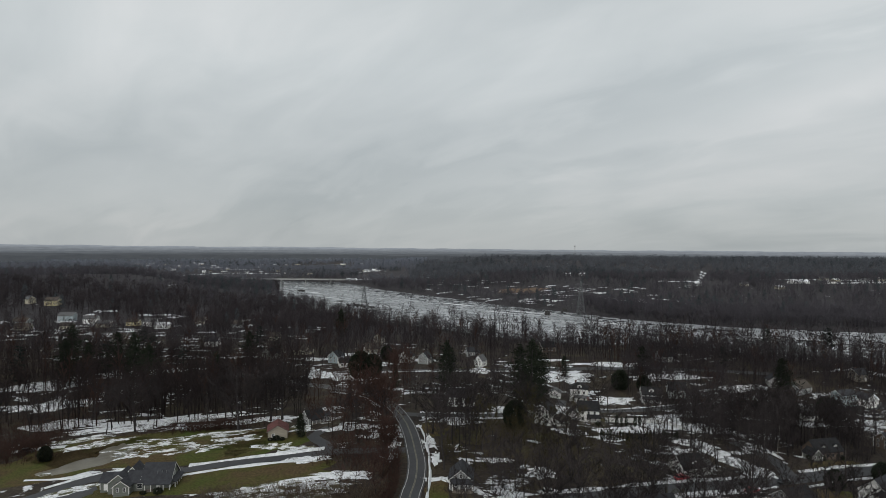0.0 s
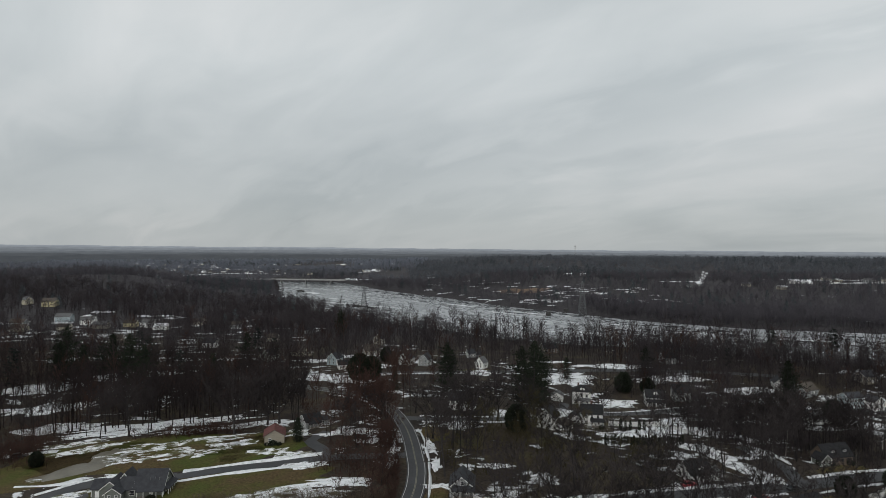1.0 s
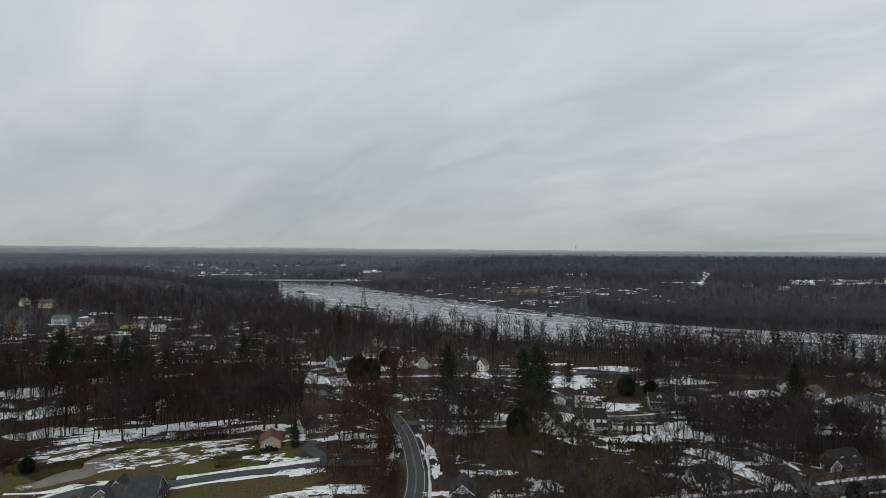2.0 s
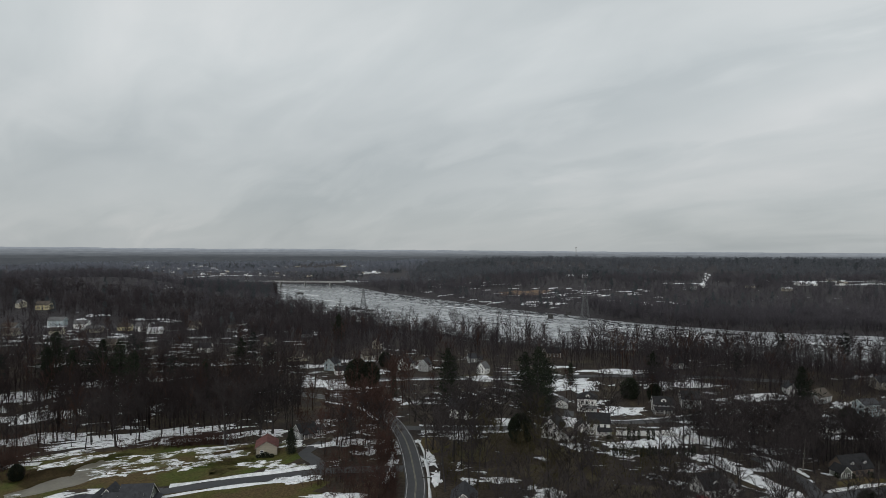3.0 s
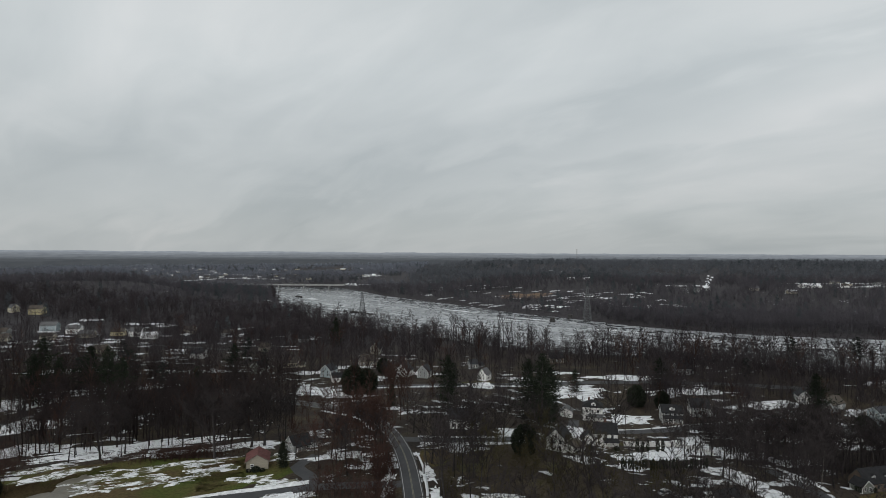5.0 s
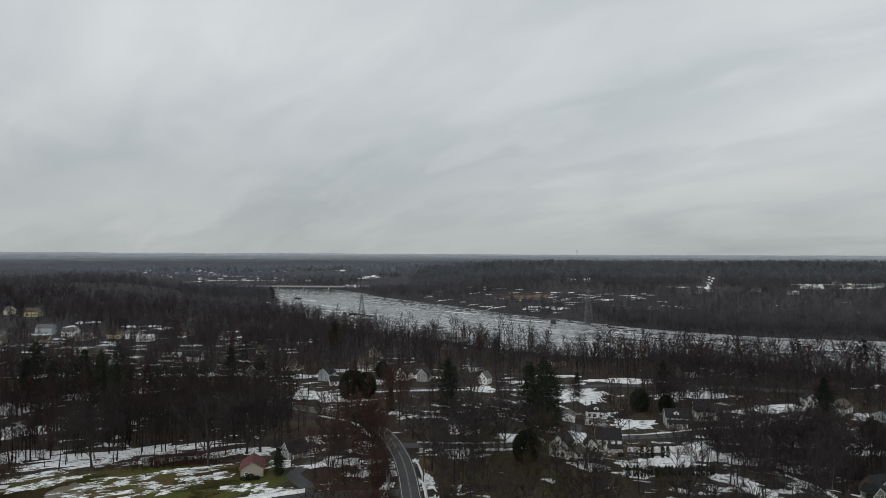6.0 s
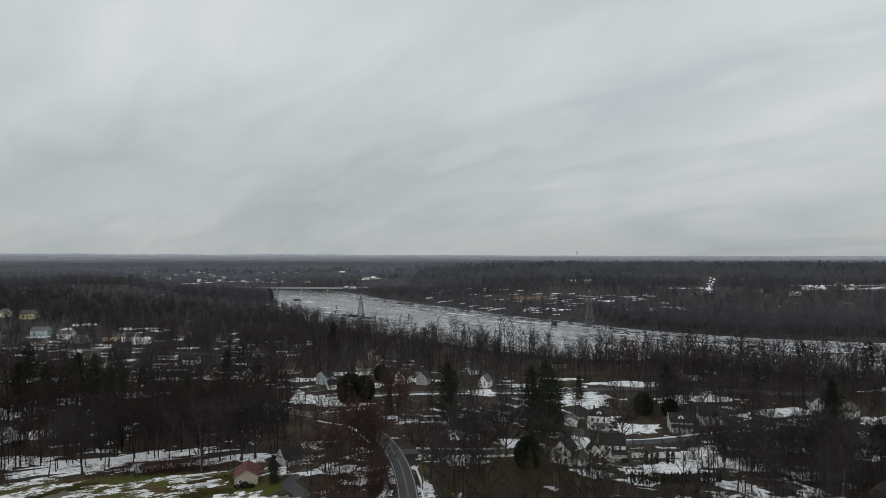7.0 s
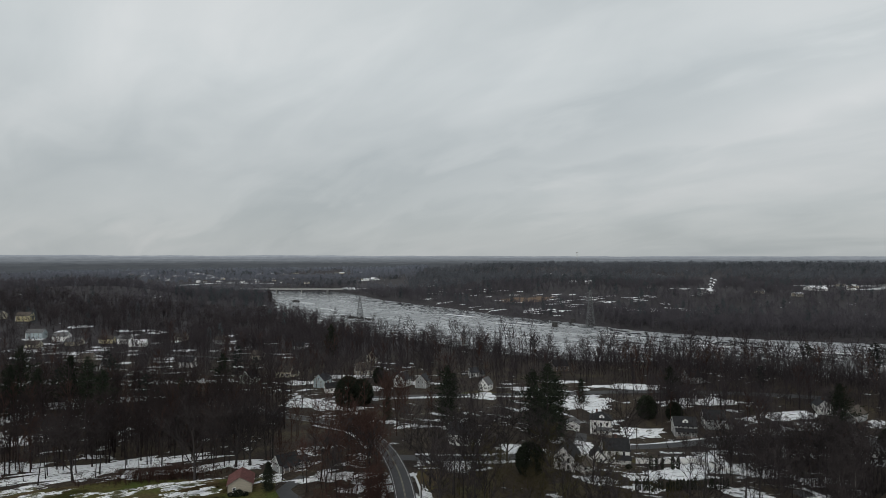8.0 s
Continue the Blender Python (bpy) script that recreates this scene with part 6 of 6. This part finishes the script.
# ---------------------------------------------------------------- cars
def car(x, y, rz, paint, label, tall=1.45, long=4.5):
    e = tagged(empty("car", x, y, gz(x, y) + 0.12, rz), label, "car", "parked cars")
    bm = bmesh.new()
    L2 = long / 2
    prism(bm, [(-L2, 0.3), (-L2, 0.75), (-L2 + 0.25, 0.88), (L2 - 0.9, 0.88), (L2 - 0.1, 0.74), (L2, 0.55), (L2, 0.3)], -0.88, 0.88, "y")
    bmesh.ops.bevel(bm, geom=bm.edges[:], offset=0.05, segments=1, affect="EDGES")
    part("body", bm, paint, e)
    bm = bmesh.new()
    prism(bm, [(-L2 + 0.35, 0.86), (-L2 + 0.85, tall - 0.06), (0.35, tall - 0.06), (1.15, 0.86)], -0.76, 0.76, "y")
    part("windows", bm, M["glass"], e, "dark glass")
    bm = bmesh.new()
    prism(bm, [(-L2 + 0.8, tall - 0.08), (-L2 + 0.95, tall), (0.2, tall), (0.42, tall - 0.08)], -0.78, 0.78, "y")
    part("roof", bm, paint, e)
    for sx in (-L2 + 0.85, L2 - 0.85):
        for sy in (-0.82, 0.82):
            w = new("wheel", shared(("wheel",), lambda b: bmesh.ops.create_cone(b, cap_ends=True, segments=14, radius1=0.33, radius2=0.33, depth=0.24, matrix=pose(0, 0, 0, 90)), M["tyre"]))
            w.parent, w.matrix_local = e, pose(sx, sy, 0.33)
            rim = new("rim", shared(("rim",), lambda b: bmesh.ops.create_cone(b, cap_ends=True, segments=10, radius1=0.2, radius2=0.2, depth=0.27, matrix=pose(0, 0, 0, 90)), M["steel"]))
            rim.parent = w
    for sy in (-0.6, 0.6):
        lamp = new("headlight", shared(("headlight",), lambda b: box(b, 0, 0, 0, 0.06, 0.34, 0.14), M["trim"]))
        lamp.parent, lamp.matrix_local = e, pose(L2, sy, 0.6)


PAINT = {k: surface(k + "_car_paint", a, tuple(v * 1.15 for v in a), 0.3, 2.0, 0, spec=0.5) for k, a in (("red", (0.30, 0.012, 0.02)), ("white", (0.6, 0.6, 0.6)), ("black", (0.015, 0.016, 0.018)), ("silver", (0.3, 0.31, 0.32)))}
car(-137, 201.5, 25, PAINT["black"], "dark car parked among bushes by the field", 1.6)
car(68.5, 173.5, 20, PAINT["red"], "red car parked at the kerb")
car(86, 168.5, 20, PAINT["red"], "red car parked beside the low house")
car(99.5, 176.5, 18, PAINT["black"], "black car stopped on the wet street", 1.6)
car(106, 201, 80, PAINT["silver"], "silver car parked on the driveway", 1.6)
car(28, 157.5, 10, PAINT["white"], "white car parked by the street")
car(184, 258, 10, PAINT["white"], "white pickup parked by the blue house", 1.9, 5.6)
car(60, 186, 30, PAINT["silver"], "silver car parked behind the white house")


# ---------------------------------------------------------------- fences, posts and wires
def fence(x0, y0, x1, y1, n, h, mat, label):
    e = tagged(empty("fence", x0, y0, 0), label, "fence", "garden fences")
    d = Vector((x1 - x0, y1 - y0, 0))
    rz = math.degrees(math.atan2(d.y, d.x))
    for k in range(n):
        p = d * (k + 0.5) / n
        pl = new("panel", shared(("panel", round(d.length / n, 2), h, mat), lambda bm: box(bm, 0, 0, -0.1, d.length / n - 0.1, 0.08, h), M[mat]))
        pl.parent, pl.matrix_local = e, pose(p.x, p.y, gz(x0 + p.x, y0 + p.y), 0, 0, rz)
    for k in range(n + 1):
        p = d * k / n
        po = new("post", shared(("fence_post", h, mat), lambda bm: box(bm, 0, 0, -0.4, 0.14, 0.14, h + 0.55), M[mat]))
        po.parent, po.matrix_local = e, pose(p.x, p.y, gz(x0 + p.x, y0 + p.y), 0, 0, rz)


fence(61.5, 229.5, 82, 233.5, 9, 1.8, "trim", "white board fence behind the snowy yard")
fence(82, 233.5, 89, 223, 5, 1.5, "trim", "white board fence beside the snowy yard")


def pole(x, y, h=10.5, rz=0):
    e = tagged(empty("utility_pole", x, y, gz(x, y), rz), "wooden utility pole beside the street", "pole", "utility poles")
    sh = Shape()
    sh.tube([Vector((0, 0, -0.5)), Vector((0, 0, h))], [0.17, 0.12], 8)
    raw("post", *sh.arrays(), M["pole_wood"], e)
    bm = bmesh.new()
    box(bm, 0, 0, h - 0.9, 2.4, 0.12, 0.14)
    part("crossarm", bm, M["pole_wood"], e)


for x, y, r in ((-3.6, 158, 0), (-5, 192, 0), (-11.5, 226, 15), (30, 221, 80), (66, 243, 110), (104, 257, 110), (60, 162, 110), (92, 172.5, 110), (122, 184, 110)):
    pole(x, y, 10.5, r)
